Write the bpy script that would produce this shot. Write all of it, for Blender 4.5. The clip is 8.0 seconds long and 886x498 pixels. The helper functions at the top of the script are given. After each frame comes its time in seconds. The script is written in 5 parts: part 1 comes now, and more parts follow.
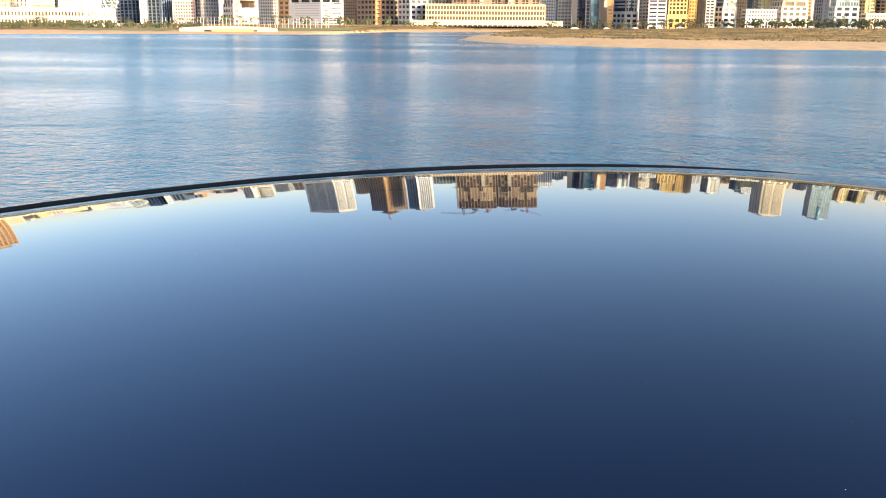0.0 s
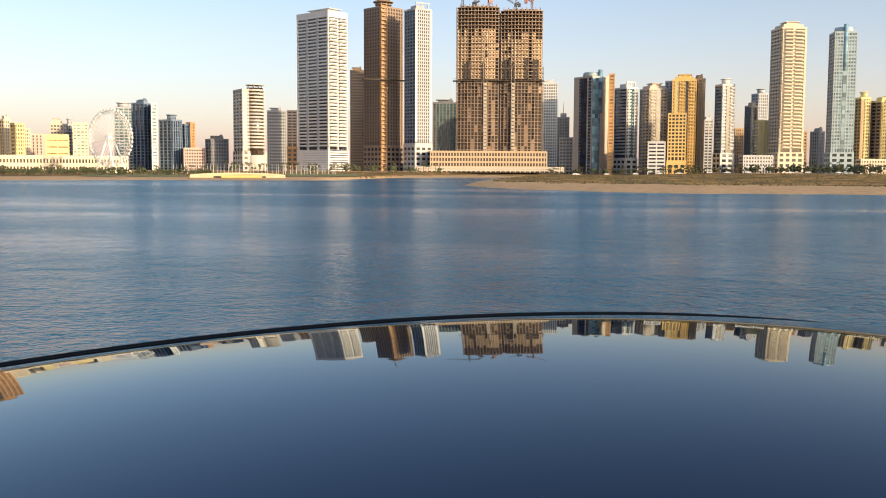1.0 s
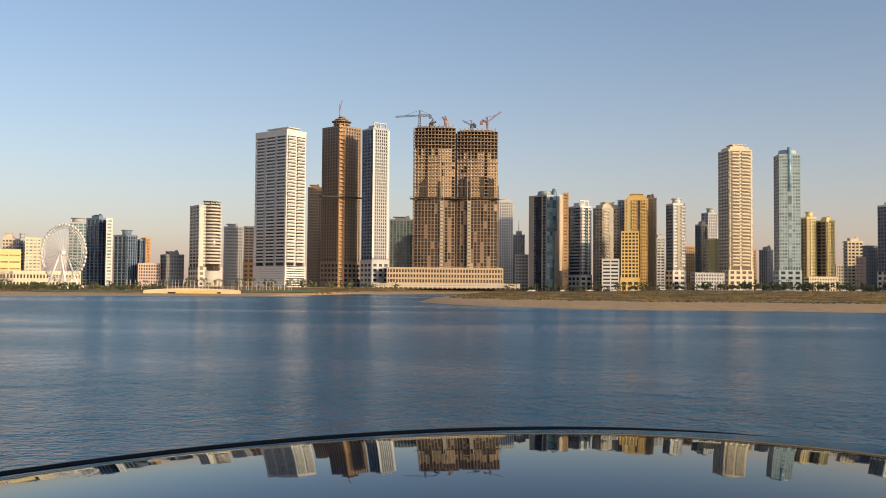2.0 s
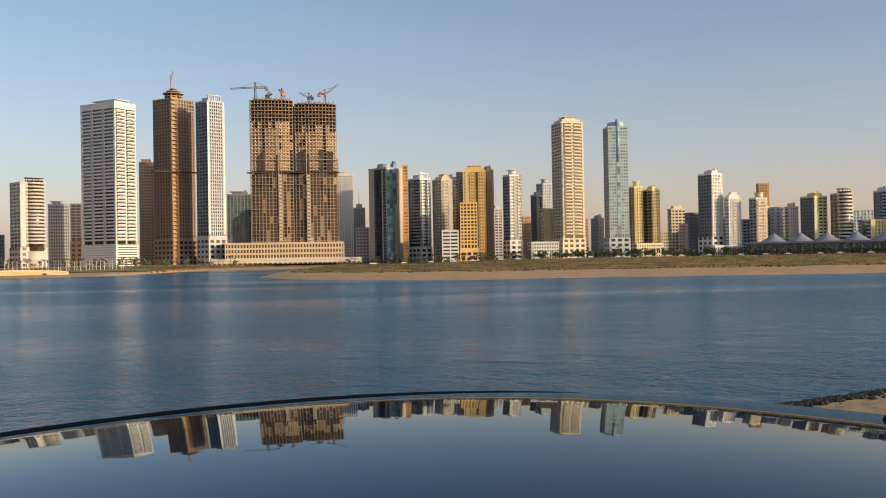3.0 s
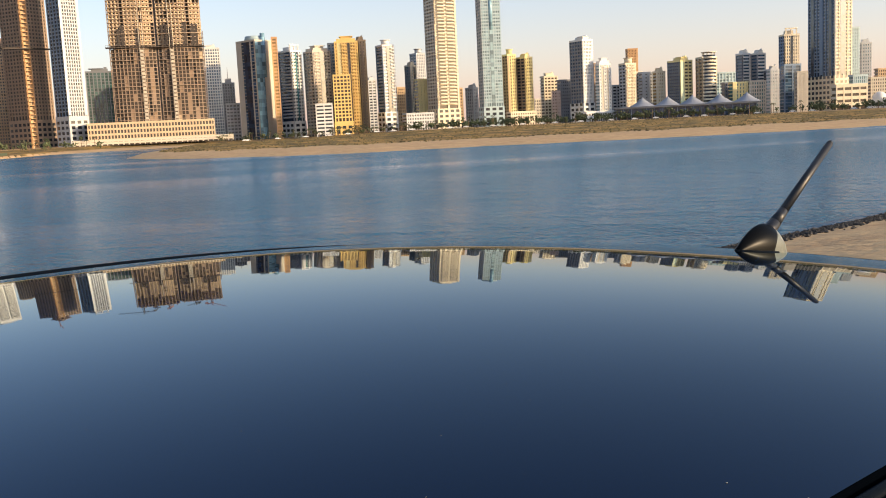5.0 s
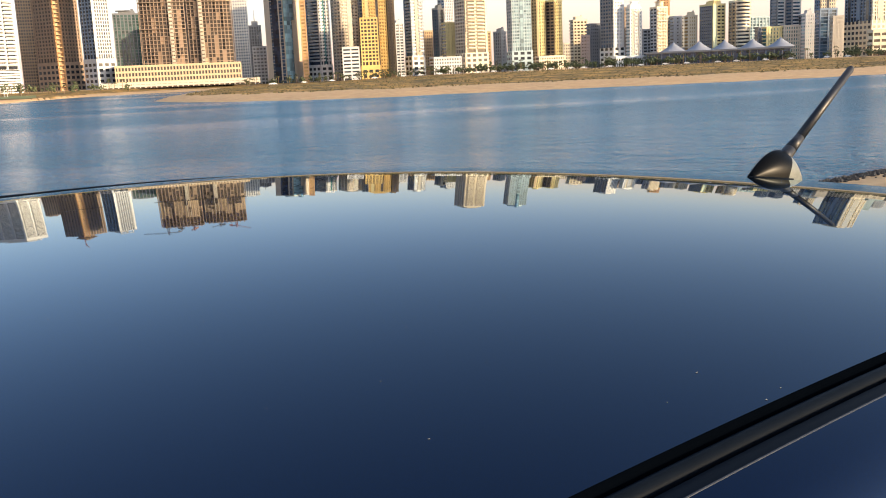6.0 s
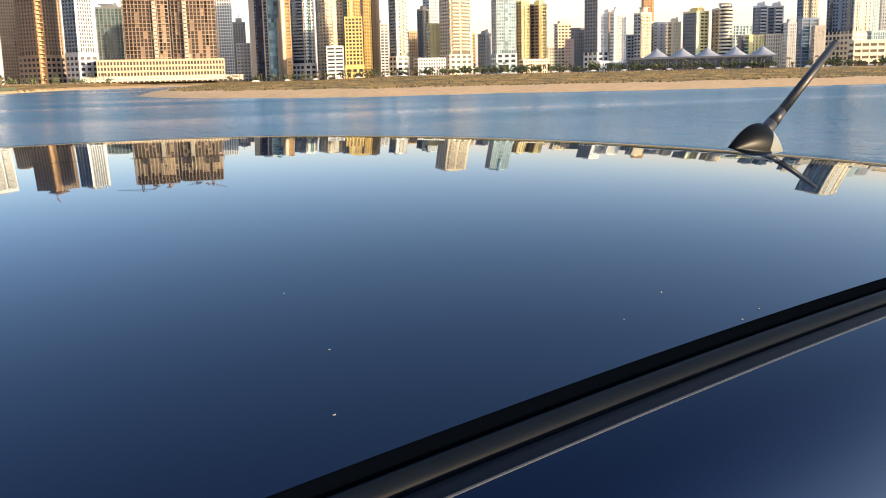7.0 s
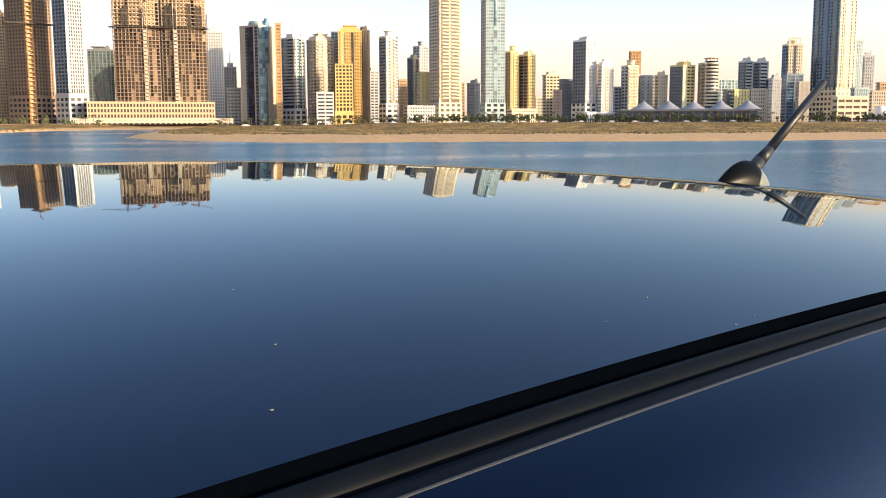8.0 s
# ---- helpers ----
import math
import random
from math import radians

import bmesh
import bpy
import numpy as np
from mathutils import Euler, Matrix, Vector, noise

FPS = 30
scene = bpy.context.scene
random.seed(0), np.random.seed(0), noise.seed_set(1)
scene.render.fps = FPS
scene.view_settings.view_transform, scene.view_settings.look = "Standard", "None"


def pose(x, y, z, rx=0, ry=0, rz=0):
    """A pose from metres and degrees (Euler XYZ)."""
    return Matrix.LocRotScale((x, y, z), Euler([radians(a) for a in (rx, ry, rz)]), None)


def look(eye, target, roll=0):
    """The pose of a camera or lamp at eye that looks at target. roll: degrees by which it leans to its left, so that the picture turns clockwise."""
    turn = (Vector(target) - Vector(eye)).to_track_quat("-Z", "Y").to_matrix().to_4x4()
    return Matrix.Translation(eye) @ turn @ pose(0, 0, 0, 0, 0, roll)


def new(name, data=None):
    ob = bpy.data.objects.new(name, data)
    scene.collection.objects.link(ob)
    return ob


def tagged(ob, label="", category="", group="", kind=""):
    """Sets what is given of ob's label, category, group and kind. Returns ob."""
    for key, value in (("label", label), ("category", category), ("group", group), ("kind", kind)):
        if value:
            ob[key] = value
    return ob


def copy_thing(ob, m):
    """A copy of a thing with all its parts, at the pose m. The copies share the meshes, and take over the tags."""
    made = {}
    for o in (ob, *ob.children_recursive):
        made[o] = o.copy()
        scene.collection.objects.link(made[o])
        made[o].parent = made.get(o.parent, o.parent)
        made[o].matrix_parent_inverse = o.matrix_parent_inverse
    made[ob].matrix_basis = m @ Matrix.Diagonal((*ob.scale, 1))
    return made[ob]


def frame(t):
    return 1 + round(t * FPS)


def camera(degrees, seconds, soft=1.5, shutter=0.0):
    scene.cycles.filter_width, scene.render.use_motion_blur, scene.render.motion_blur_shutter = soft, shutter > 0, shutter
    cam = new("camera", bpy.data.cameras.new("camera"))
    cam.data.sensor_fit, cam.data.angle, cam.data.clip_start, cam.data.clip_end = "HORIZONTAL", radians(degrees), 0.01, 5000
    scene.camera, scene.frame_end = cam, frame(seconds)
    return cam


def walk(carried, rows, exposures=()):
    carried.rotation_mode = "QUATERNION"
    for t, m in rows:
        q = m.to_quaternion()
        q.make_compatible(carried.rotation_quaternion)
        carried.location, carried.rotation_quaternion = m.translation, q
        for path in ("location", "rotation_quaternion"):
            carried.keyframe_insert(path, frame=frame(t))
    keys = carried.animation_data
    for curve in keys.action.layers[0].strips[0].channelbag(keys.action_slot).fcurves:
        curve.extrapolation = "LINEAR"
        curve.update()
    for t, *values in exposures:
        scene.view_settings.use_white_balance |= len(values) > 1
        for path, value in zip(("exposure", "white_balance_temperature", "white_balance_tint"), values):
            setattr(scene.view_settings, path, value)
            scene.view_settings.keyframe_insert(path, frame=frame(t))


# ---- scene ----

# ---------------- camera and its way ----------------
cam = camera(49.19, 8.0, soft=1.0)


def aim(x, y, z, tilt, yaw, lean):
    return pose(x, y, z, tilt, 0, yaw) @ pose(0, 0, 0, 0, 0, lean)


PATH = [
    (0.0, aim(0.0003, 0.0895, 1.6459, 76.883, 8.745, 0.394)),
    (0.5, aim(-0.0162, 0.0309, 1.6581, 81.889, 9.077, 0.347)),
    (1.0, aim(-0.0144, 0.0244, 1.6634, 85.311, 9.055, 0.276)),
    (1.2, aim(-0.0136, 0.0218, 1.6655, 87.124, 8.941, 0.216)),
    (2.3, aim(-0.0021, 0.0033, 1.6591, 92.700, 3.172, -0.107)),
    (2.5, aim(0.0000, 0.0000, 1.6579, 92.300, -0.000, -0.900)),
    (3.0, aim(0.0161, 0.0379, 1.6507, 90.561, -2.856, -1.004)),
    (3.5, aim(0.0226, 0.1057, 1.6383, 86.795, -5.717, -1.356)),
    (4.0, aim(0.0312, 0.1099, 1.6378, 85.041, -7.903, -1.581)),
    (4.2, aim(0.0365, 0.1084, 1.6320, 84.691, -8.695, -1.705)),
    (5.5, aim(0.0708, 0.0992, 1.5943, 81.170, -9.888, -2.881)),
    (6.0, aim(0.0873, 0.1111, 1.5759, 79.673, -8.127, -2.490)),
    (6.5, aim(0.1127, 0.1402, 1.5550, 79.457, -8.588, -1.910)),
    (7.0, aim(0.1153, 0.1635, 1.5257, 79.706, -9.282, -1.265)),
    (7.5, aim(0.1215, 0.1869, 1.5014, 80.259, -9.961, -0.599)),
    (8.0, aim(0.1256, 0.1883, 1.5045, 82.463, -10.130, -0.162)),
]
walk(cam, PATH, exposures=[(0, 1.8, 6700, 12.5), (0.5, 1.18, 6700, 12.5), (1.2, 0.64, 6700, 12.5), (2.3, 0.2, 6700, 12.5), (3, 0.26, 6700, 12.5),
                            (4, 0.6, 6700, 12.5), (5.5, 1.06, 6700, 12.5), (6.5, 1.44, 6700, 12.5), (7.5, 1.5, 6700, 12.5), (8, 1.26, 6700, 12.5)])

# ---------------- world, sun ----------------
SUN_AZ, SUN_EL = 121.0, 13.0
world = bpy.data.worlds.new("world")
scene.world = world
world.use_nodes = True
wn = world.node_tree.nodes
sky = wn.new("ShaderNodeTexSky")
sky.sky_type = "NISHITA"
sky.sun_disc = False
sky.sun_elevation, sky.sun_rotation = radians(SUN_EL), radians(SUN_AZ)
sky.air_density, sky.dust_density, sky.ozone_density = 1.0, 2.4, 2.8
wn["Background"].inputs["Strength"].default_value = 0.15
dusty = wn.new("ShaderNodeHueSaturation")
dusty.inputs["Saturation"].default_value = 0.95
world.node_tree.links.new(sky.outputs[0], dusty.inputs["Color"])
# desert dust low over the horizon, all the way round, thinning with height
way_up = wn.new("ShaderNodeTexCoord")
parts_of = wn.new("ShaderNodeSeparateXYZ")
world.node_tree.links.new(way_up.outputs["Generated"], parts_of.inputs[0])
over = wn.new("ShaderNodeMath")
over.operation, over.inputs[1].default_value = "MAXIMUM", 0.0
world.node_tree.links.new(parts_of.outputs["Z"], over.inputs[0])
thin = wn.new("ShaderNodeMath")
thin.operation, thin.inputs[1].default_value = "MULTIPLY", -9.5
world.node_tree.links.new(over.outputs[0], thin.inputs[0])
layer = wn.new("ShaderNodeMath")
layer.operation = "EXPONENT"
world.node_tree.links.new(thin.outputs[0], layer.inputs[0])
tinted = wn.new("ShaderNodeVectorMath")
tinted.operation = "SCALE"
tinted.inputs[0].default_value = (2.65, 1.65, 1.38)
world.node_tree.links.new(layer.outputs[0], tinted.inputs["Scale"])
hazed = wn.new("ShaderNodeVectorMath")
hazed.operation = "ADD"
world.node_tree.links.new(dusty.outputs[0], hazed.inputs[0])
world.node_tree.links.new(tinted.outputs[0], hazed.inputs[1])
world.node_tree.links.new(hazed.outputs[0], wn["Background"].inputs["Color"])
sun = new("sun", bpy.data.lights.new("sun", "SUN"))
sun.data.energy, sun.data.angle, sun.data.color = 3.3, radians(0.5), (1.0, 0.76, 0.48)
sa, se = radians(SUN_AZ), radians(SUN_EL)
sun.matrix_world = look((0, 0, 60), (-math.sin(sa) * math.cos(se), -math.cos(sa) * math.cos(se), 60 - math.sin(se)))

# ---------------- materials ----------------
MATS = {}


def mat(name, col, rough=0.6, metal=0.0, vary=0.15, scale=0.5, bump=0.0, coat=0.0, spec=0.5, island=0.0, dirt=0.0, fine=6.0):
    """Plain surface: base colour with two scales of variation, roughness wear and a little relief."""
    if name in MATS:
        return MATS[name]
    m = bpy.data.materials.new(name)
    m.use_nodes = True
    n, l = m.node_tree.nodes, m.node_tree.links
    b = n["Principled BSDF"]
    b.inputs["Roughness"].default_value = rough
    b.inputs["Metallic"].default_value = metal
    b.inputs["Specular IOR Level"].default_value = spec
    b.inputs["Coat Weight"].default_value = coat
    tc = n.new("ShaderNodeTexCoord")
    big, small = n.new("ShaderNodeTexNoise"), n.new("ShaderNodeTexNoise")
    big.inputs["Scale"].default_value, small.inputs["Scale"].default_value = scale, scale * fine
    small.inputs["Detail"].default_value = 6
    for t in (big, small):
        l.new(tc.outputs["Object"], t.inputs["Vector"])
    add = n.new("ShaderNodeMath")
    add.operation = "ADD"
    l.new(big.outputs["Fac"], add.inputs[0])
    l.new(small.outputs["Fac"], add.inputs[1])
    mr = n.new("ShaderNodeMapRange")
    mr.inputs["From Min"].default_value, mr.inputs["From Max"].default_value = 0.6, 1.4
    mr.inputs["To Min"].default_value, mr.inputs["To Max"].default_value = 1 - vary, 1 + vary
    l.new(add.outputs[0], mr.inputs["Value"])
    mul = n.new("ShaderNodeVectorMath")
    mul.operation = "SCALE"
    mul.inputs[0].default_value = col
    out = mr.outputs["Result"]
    if island:
        oi = n.new("ShaderNodeObjectInfo")
        m2 = n.new("ShaderNodeMapRange")
        m2.inputs["To Min"].default_value, m2.inputs["To Max"].default_value = 1 - island, 1 + island
        l.new(oi.outputs["Random"], m2.inputs["Value"])
        mm = n.new("ShaderNodeMath")
        mm.operation = "MULTIPLY"
        l.new(out, mm.inputs[0])
        l.new(m2.outputs["Result"], mm.inputs[1])
        out = mm.outputs[0]
    l.new(out, mul.inputs["Scale"])
    l.new(mul.outputs[0], b.inputs["Base Color"])
    if bump:
        bp = n.new("ShaderNodeBump")
        bp.inputs["Strength"].default_value, bp.inputs["Distance"].default_value = 1.0, bump
        l.new(small.outputs["Fac"], bp.inputs["Height"])
        l.new(bp.outputs[0], b.inputs["Normal"])
    MATS[name] = m
    return m


def glass_mat(name, col, rough=0.12, cell=3.4, spread=0.5):
    """Tinted window glass of a far building: pane by pane some are lighter, as blinds and rooms behind differ."""
    m = bpy.data.materials.new(name)
    m.use_nodes = True
    n, l = m.node_tree.nodes, m.node_tree.links
    b = n["Principled BSDF"]
    b.inputs["Roughness"].default_value = rough
    b.inputs["Specular IOR Level"].default_value = 0.8
    tc = n.new("ShaderNodeTexCoord")
    sc = n.new("ShaderNodeVectorMath")
    sc.operation = "SCALE"
    sc.inputs["Scale"].default_value = 1 / cell
    l.new(tc.outputs["Object"], sc.inputs[0])
    fl = n.new("ShaderNodeVectorMath")
    fl.operation = "FLOOR"
    l.new(sc.outputs[0], fl.inputs[0])
    wnz = n.new("ShaderNodeTexWhiteNoise")
    l.new(fl.outputs[0], wnz.inputs["Vector"])
    mr = n.new("ShaderNodeMapRange")
    mr.inputs["To Min"].default_value, mr.inputs["To Max"].default_value = 1 - spread, 1 + spread * 1.6
    l.new(wnz.outputs["Value"], mr.inputs["Value"])
    mul = n.new("ShaderNodeVectorMath")
    mul.operation = "SCALE"
    mul.inputs[0].default_value = col
    l.new(mr.outputs["Result"], mul.inputs["Scale"])
    l.new(mul.outputs[0], b.inputs["Base Color"])
    bp = n.new("ShaderNodeBump")
    bp.inputs["Strength"].default_value, bp.inputs["Distance"].default_value = 0.3, 0.05
    l.new(wnz.outputs["Value"], bp.inputs["Height"])
    MATS[name] = m
    return m


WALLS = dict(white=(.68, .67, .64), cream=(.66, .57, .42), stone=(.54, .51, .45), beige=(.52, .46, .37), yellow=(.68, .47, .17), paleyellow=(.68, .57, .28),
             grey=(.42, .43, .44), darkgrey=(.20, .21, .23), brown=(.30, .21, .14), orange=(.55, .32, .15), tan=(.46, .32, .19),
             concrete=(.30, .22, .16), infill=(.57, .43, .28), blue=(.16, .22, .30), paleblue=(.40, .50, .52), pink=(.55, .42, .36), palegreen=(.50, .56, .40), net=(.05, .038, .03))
for k, c in WALLS.items():
    mat("wall_" + k, c, 0.75, vary=0.10, scale=0.06, island=0.05, fine=14)
# void is no glass: a near-black that holds the shade inside open floors
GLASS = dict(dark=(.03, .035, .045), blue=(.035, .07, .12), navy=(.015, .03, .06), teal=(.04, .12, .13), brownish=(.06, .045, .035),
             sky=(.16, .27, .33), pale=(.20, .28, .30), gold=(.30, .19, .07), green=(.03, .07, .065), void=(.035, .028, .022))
for k, c in GLASS.items():
    glass_mat("glass_" + k, c, 0.35 if k == "void" else 0.12)

steel_red = mat("crane_red", (.24, .09, .065), 0.5, vary=0.1)
steel_dark = mat("steel_dark", (.10, .10, .11), 0.5, vary=0.1)
steel_white = mat("steel_white", (.78, .77, .74), 0.45, vary=0.06)
steel_grey = mat("steel_grey", (.35, .36, .38), 0.45, vary=0.1)
membrane = mat("membrane", (.26, .28, .32), 0.6, vary=0.05, scale=0.1)
foliage = mat("foliage", (.055, .075, .03), 0.8, vary=0.5, scale=0.4, island=0.2)
palm = mat("palm_foliage", (.07, .085, .035), 0.8, vary=0.4, scale=0.4, island=0.2)
lawn_grass = mat("lawn_grass", (.17, .19, .06), 0.9, vary=0.35, scale=0.12)
scrub = mat("scrub", (.09, .07, .025), 0.9, vary=0.5, scale=0.3)
bark = mat("bark", (.16, .11, .07), 0.9, vary=0.3, scale=2)
asphalt = mat("asphalt", (.06, .06, .06), 0.85, vary=0.2, scale=0.5)
rock = mat("rock", (.024, .023, .022), 0.8, vary=0.45, scale=1.2, bump=0.06, island=0.3)
quay_plaster = mat("cream_quay", (.66, .55, .36), 0.8, vary=0.12, scale=0.08)
rubber = mat("rubber", (.0038, .0058, .0092), 0.4, vary=0.15, scale=40, spec=0.02)
# black fin's sunlit, sky-reflecting rear facet, put in as a paler grey
heel_sunlit = mat("heel_sunlit", (.13, .14, .125), 0.3, vary=0.12, scale=60, spec=0.3)
# gap shadow of the roof ditch as a colour, deeper black than the rubber
ditch_shade = mat("ditch_shade", (.0007, .0012, .0022), 0.7, vary=0.1, scale=20, spec=0.0)
trim_slate = mat("trim_slate", (.003, .005, .009), 0.45, vary=0.1, scale=20, spec=0.015)
# lit edge of the door seam, the highlight put into a paler grey
seam_lit = mat("seam_lit", (.028, .032, .04), 0.4, vary=0.1, scale=20, spec=0.15)
fin_black = mat("fin_black", (.003, .0035, .004), 0.3, vary=0.1, scale=60, spec=0.05)
tyre_rubber = mat("tyre", (.02, .02, .02), 0.8, vary=0.1, scale=8)
chrome = mat("chrome", (.75, .75, .76), 0.08, metal=1.0, vary=0.02, scale=5)
alloy = mat("alloy", (.5, .5, .52), 0.25, metal=1.0, vary=0.05, scale=5)
black_plastic = mat("black_plastic", (.006, .006, .007), 0.45, vary=0.15, scale=60, bump=0.0002)
lamp_red = mat("lamp_red", (.35, .02, .02), 0.15, vary=0.05)
lamp_clear = mat("lamp_clear", (.7, .72, .74), 0.1, vary=0.05)
dust_mat = mat("dust", (.16, .16, .16), 0.9, vary=0.2, scale=80)
seat_cloth = mat("seat_cloth", (.05, .05, .055), 0.9, vary=0.2, scale=30)


def paint():
    """Dark navy car lacquer: a deep blue flake base under a clear mirror coat with a little orange peel."""
    m = bpy.data.materials.new("navy_lacquer")
    m.use_nodes = True
    n, l = m.node_tree.nodes, m.node_tree.links
    n.remove(n["Principled BSDF"])
    tc = n.new("ShaderNodeTexCoord")
    fl = n.new("ShaderNodeTexNoise")
    fl.inputs["Scale"].default_value = 900
    cr = n.new("ShaderNodeMapRange")
    cr.inputs["To Min"].default_value, cr.inputs["To Max"].default_value = 0.7, 1.3
    l.new(tc.outputs["Object"], fl.inputs["Vector"])
    l.new(fl.outputs["Fac"], cr.inputs["Value"])
    mul = n.new("ShaderNodeVectorMath")
    mul.operation = "SCALE"
    mul.inputs[0].default_value = (.0001, .0100, .036)
    l.new(cr.outputs["Result"], mul.inputs["Scale"])
    flake = n.new("ShaderNodeBsdfGlossy")
    flake.inputs["Roughness"].default_value = 0.22
    l.new(mul.outputs[0], flake.inputs["Color"])
    peel = n.new("ShaderNodeTexNoise")
    peel.inputs["Scale"].default_value = 5
    peel.inputs["Detail"].default_value = 2
    l.new(tc.outputs["Object"], peel.inputs["Vector"])
    bp = n.new("ShaderNodeBump")
    bp.inputs["Strength"].default_value, bp.inputs["Distance"].default_value = 1.0, 0.00006
    l.new(peel.outputs["Fac"], bp.inputs["Height"])
    coat = n.new("ShaderNodeBsdfGlossy")
    coat.inputs["Roughness"].default_value = 0.02
    coat.inputs["Color"].default_value = (.82, .92, .97, 1)
    l.new(bp.outputs[0], coat.inputs["Normal"])
    fr = n.new("ShaderNodeFresnel")
    fr.inputs["IOR"].default_value = 1.31
    mx = n.new("ShaderNodeMixShader")
    l.new(fr.outputs[0], mx.inputs[0])
    l.new(flake.outputs[0], mx.inputs[1])
    l.new(coat.outputs[0], mx.inputs[2])
    l.new(mx.outputs[0], n["Material Output"].inputs["Surface"])
    return m


lacquer = paint()
car_glass = mat("car_glass", (.012, .015, .018), 0.03, vary=0.02, scale=2, spec=0.6)


def water_mat():
    m = bpy.data.materials.new("lagoon_water")
    m.use_nodes = True
    n, l = m.node_tree.nodes, m.node_tree.links
    b = n["Principled BSDF"]
    b.inputs["Base Color"].default_value = (.016, .10, .175, 1)
    b.inputs["IOR"].default_value = 1.33
    b.inputs["Roughness"].default_value = 0.27
    tc = n.new("ShaderNodeTexCoord")

    def waves(sx, sy, scale, detail, dist):
        mp = n.new("ShaderNodeMapping")
        mp.inputs["Scale"].default_value = (sx, sy, 1)
        mp.inputs["Rotation"].default_value = (0, 0, 0.35)
        l.new(tc.outputs["Object"], mp.inputs["Vector"])
        t = n.new("ShaderNodeTexNoise")
        t.inputs["Scale"].default_value, t.inputs["Detail"].default_value = scale, detail
        t.inputs["Distortion"].default_value = dist
        l.new(mp.outputs[0], t.inputs["Vector"])
        return t.outputs["Fac"]

    fine, mid, calm = waves(0.9, 1.2, 2.3, 3, 0.6), waves(0.8, 1.0, 0.36, 2, 0.4), waves(0.35, 1.6, 0.011, 3, 0.8)
    add = n.new("ShaderNodeMath")
    add.operation = "MULTIPLY_ADD"
    add.inputs[1].default_value = 1.7
    l.new(mid, add.inputs[0])
    l.new(fine, add.inputs[2])
    cm = n.new("ShaderNodeMapRange")
    cm.inputs["From Min"].default_value, cm.inputs["From Max"].default_value = 0.38, 0.62
    cm.inputs["To Min"].default_value, cm.inputs["To Max"].default_value = 0.22, 1.0
    l.new(calm, cm.inputs["Value"])
    rm = n.new("ShaderNodeMapRange")
    rm.inputs["From Min"].default_value, rm.inputs["From Max"].default_value = 0.22, 0.8
    rm.inputs["To Min"].default_value, rm.inputs["To Max"].default_value = 0.17, 0.27
    l.new(cm.outputs["Result"], rm.inputs["Value"])
    l.new(rm.outputs["Result"], b.inputs["Roughness"])
    bp = n.new("ShaderNodeBump")
    bp.inputs["Distance"].default_value = 1.25
    l.new(cm.outputs["Result"], bp.inputs["Strength"])
    l.new(add.outputs[0], bp.inputs["Height"])
    l.new(bp.outputs[0], b.inputs["Normal"])
    return m


def ground_mat():
    """Sand at the water, patchy dry grass higher up on the bar, paler dust on the city side."""
    m = bpy.data.materials.new("sand_and_grass")
    m.use_nodes = True
    n, l = m.node_tree.nodes, m.node_tree.links
    b = n["Principled BSDF"]
    b.inputs["Roughness"].default_value = 0.95
    b.inputs["Specular IOR Level"].default_value = 0.2
    tc = n.new("ShaderNodeTexCoord")

    def noise_(scale, detail=4):
        t = n.new("ShaderNodeTexNoise")
        t.inputs["Scale"].default_value, t.inputs["Detail"].default_value = scale, detail
        l.new(tc.outputs["Object"], t.inputs["Vector"])
        return t.outputs["Fac"]

    def mix(a, c, fac):
        x = n.new("ShaderNodeMix")
        x.data_type = "RGBA"
        for s, v in ((x.inputs[6], a), (x.inputs[7], c)):
            if isinstance(v, tuple):
                s.default_value = (*v, 1)
            else:
                l.new(v, s)
        l.new(fac, x.inputs[0])
        return x.outputs[2]

    def band(v, lo, hi):
        r = n.new("ShaderNodeMapRange")
        r.inputs["From Min"].default_value, r.inputs["From Max"].default_value = lo, hi
        l.new(v, r.inputs["Value"])
        return r.outputs["Result"]

    sand = mix((.45, .29, .15), (.56, .38, .20), band(noise_(0.5, 6), .35, .65))
    sand = mix(sand, (.32, .23, .14), band(noise_(3.0, 6), .58, .75))
    grass = mix((.30, .17, .04), (.43, .26, .08), band(noise_(0.12, 5), .35, .65))
    grass = mix(grass, (.13, .10, .035), band(noise_(0.16, 6), .47, .60))
    grass = mix(grass, (.10, .075, .028), band(noise_(0.045, 7), .50, .60))
    at = n.new("ShaderNodeAttribute")
    at.attribute_name = "grass"
    ad = n.new("ShaderNodeMath")
    ad.operation = "MULTIPLY_ADD"
    ad.inputs[1].default_value = 1.1
    l.new(noise_(0.09, 6), ad.inputs[0])
    l.new(at.outputs["Fac"], ad.inputs[2])
    col = mix(sand, grass, band(ad.outputs[0], 0.95, 1.1))
    l.new(col, b.inputs["Base Color"])
    bp = n.new("ShaderNodeBump")
    bp.inputs["Strength"].default_value, bp.inputs["Distance"].default_value = 0.7, 0.12
    l.new(noise_(2.2, 8), bp.inputs["Height"])
    l.new(bp.outputs[0], b.inputs["Normal"])
    return m


# ---------------- building blocks ----------------
def box(bm, x0, x1, y0, y1, z0, z1):
    v = [bm.verts.new((x, y, z)) for z in (z0, z1) for x, y in ((x0, y0), (x1, y0), (x1, y1), (x0, y1))]
    for f in ((0, 3, 2, 1), (4, 5, 6, 7), (0, 1, 5, 4), (1, 2, 6, 5), (2, 3, 7, 6), (3, 0, 4, 7)):
        bm.faces.new([v[i] for i in f])
    return bm


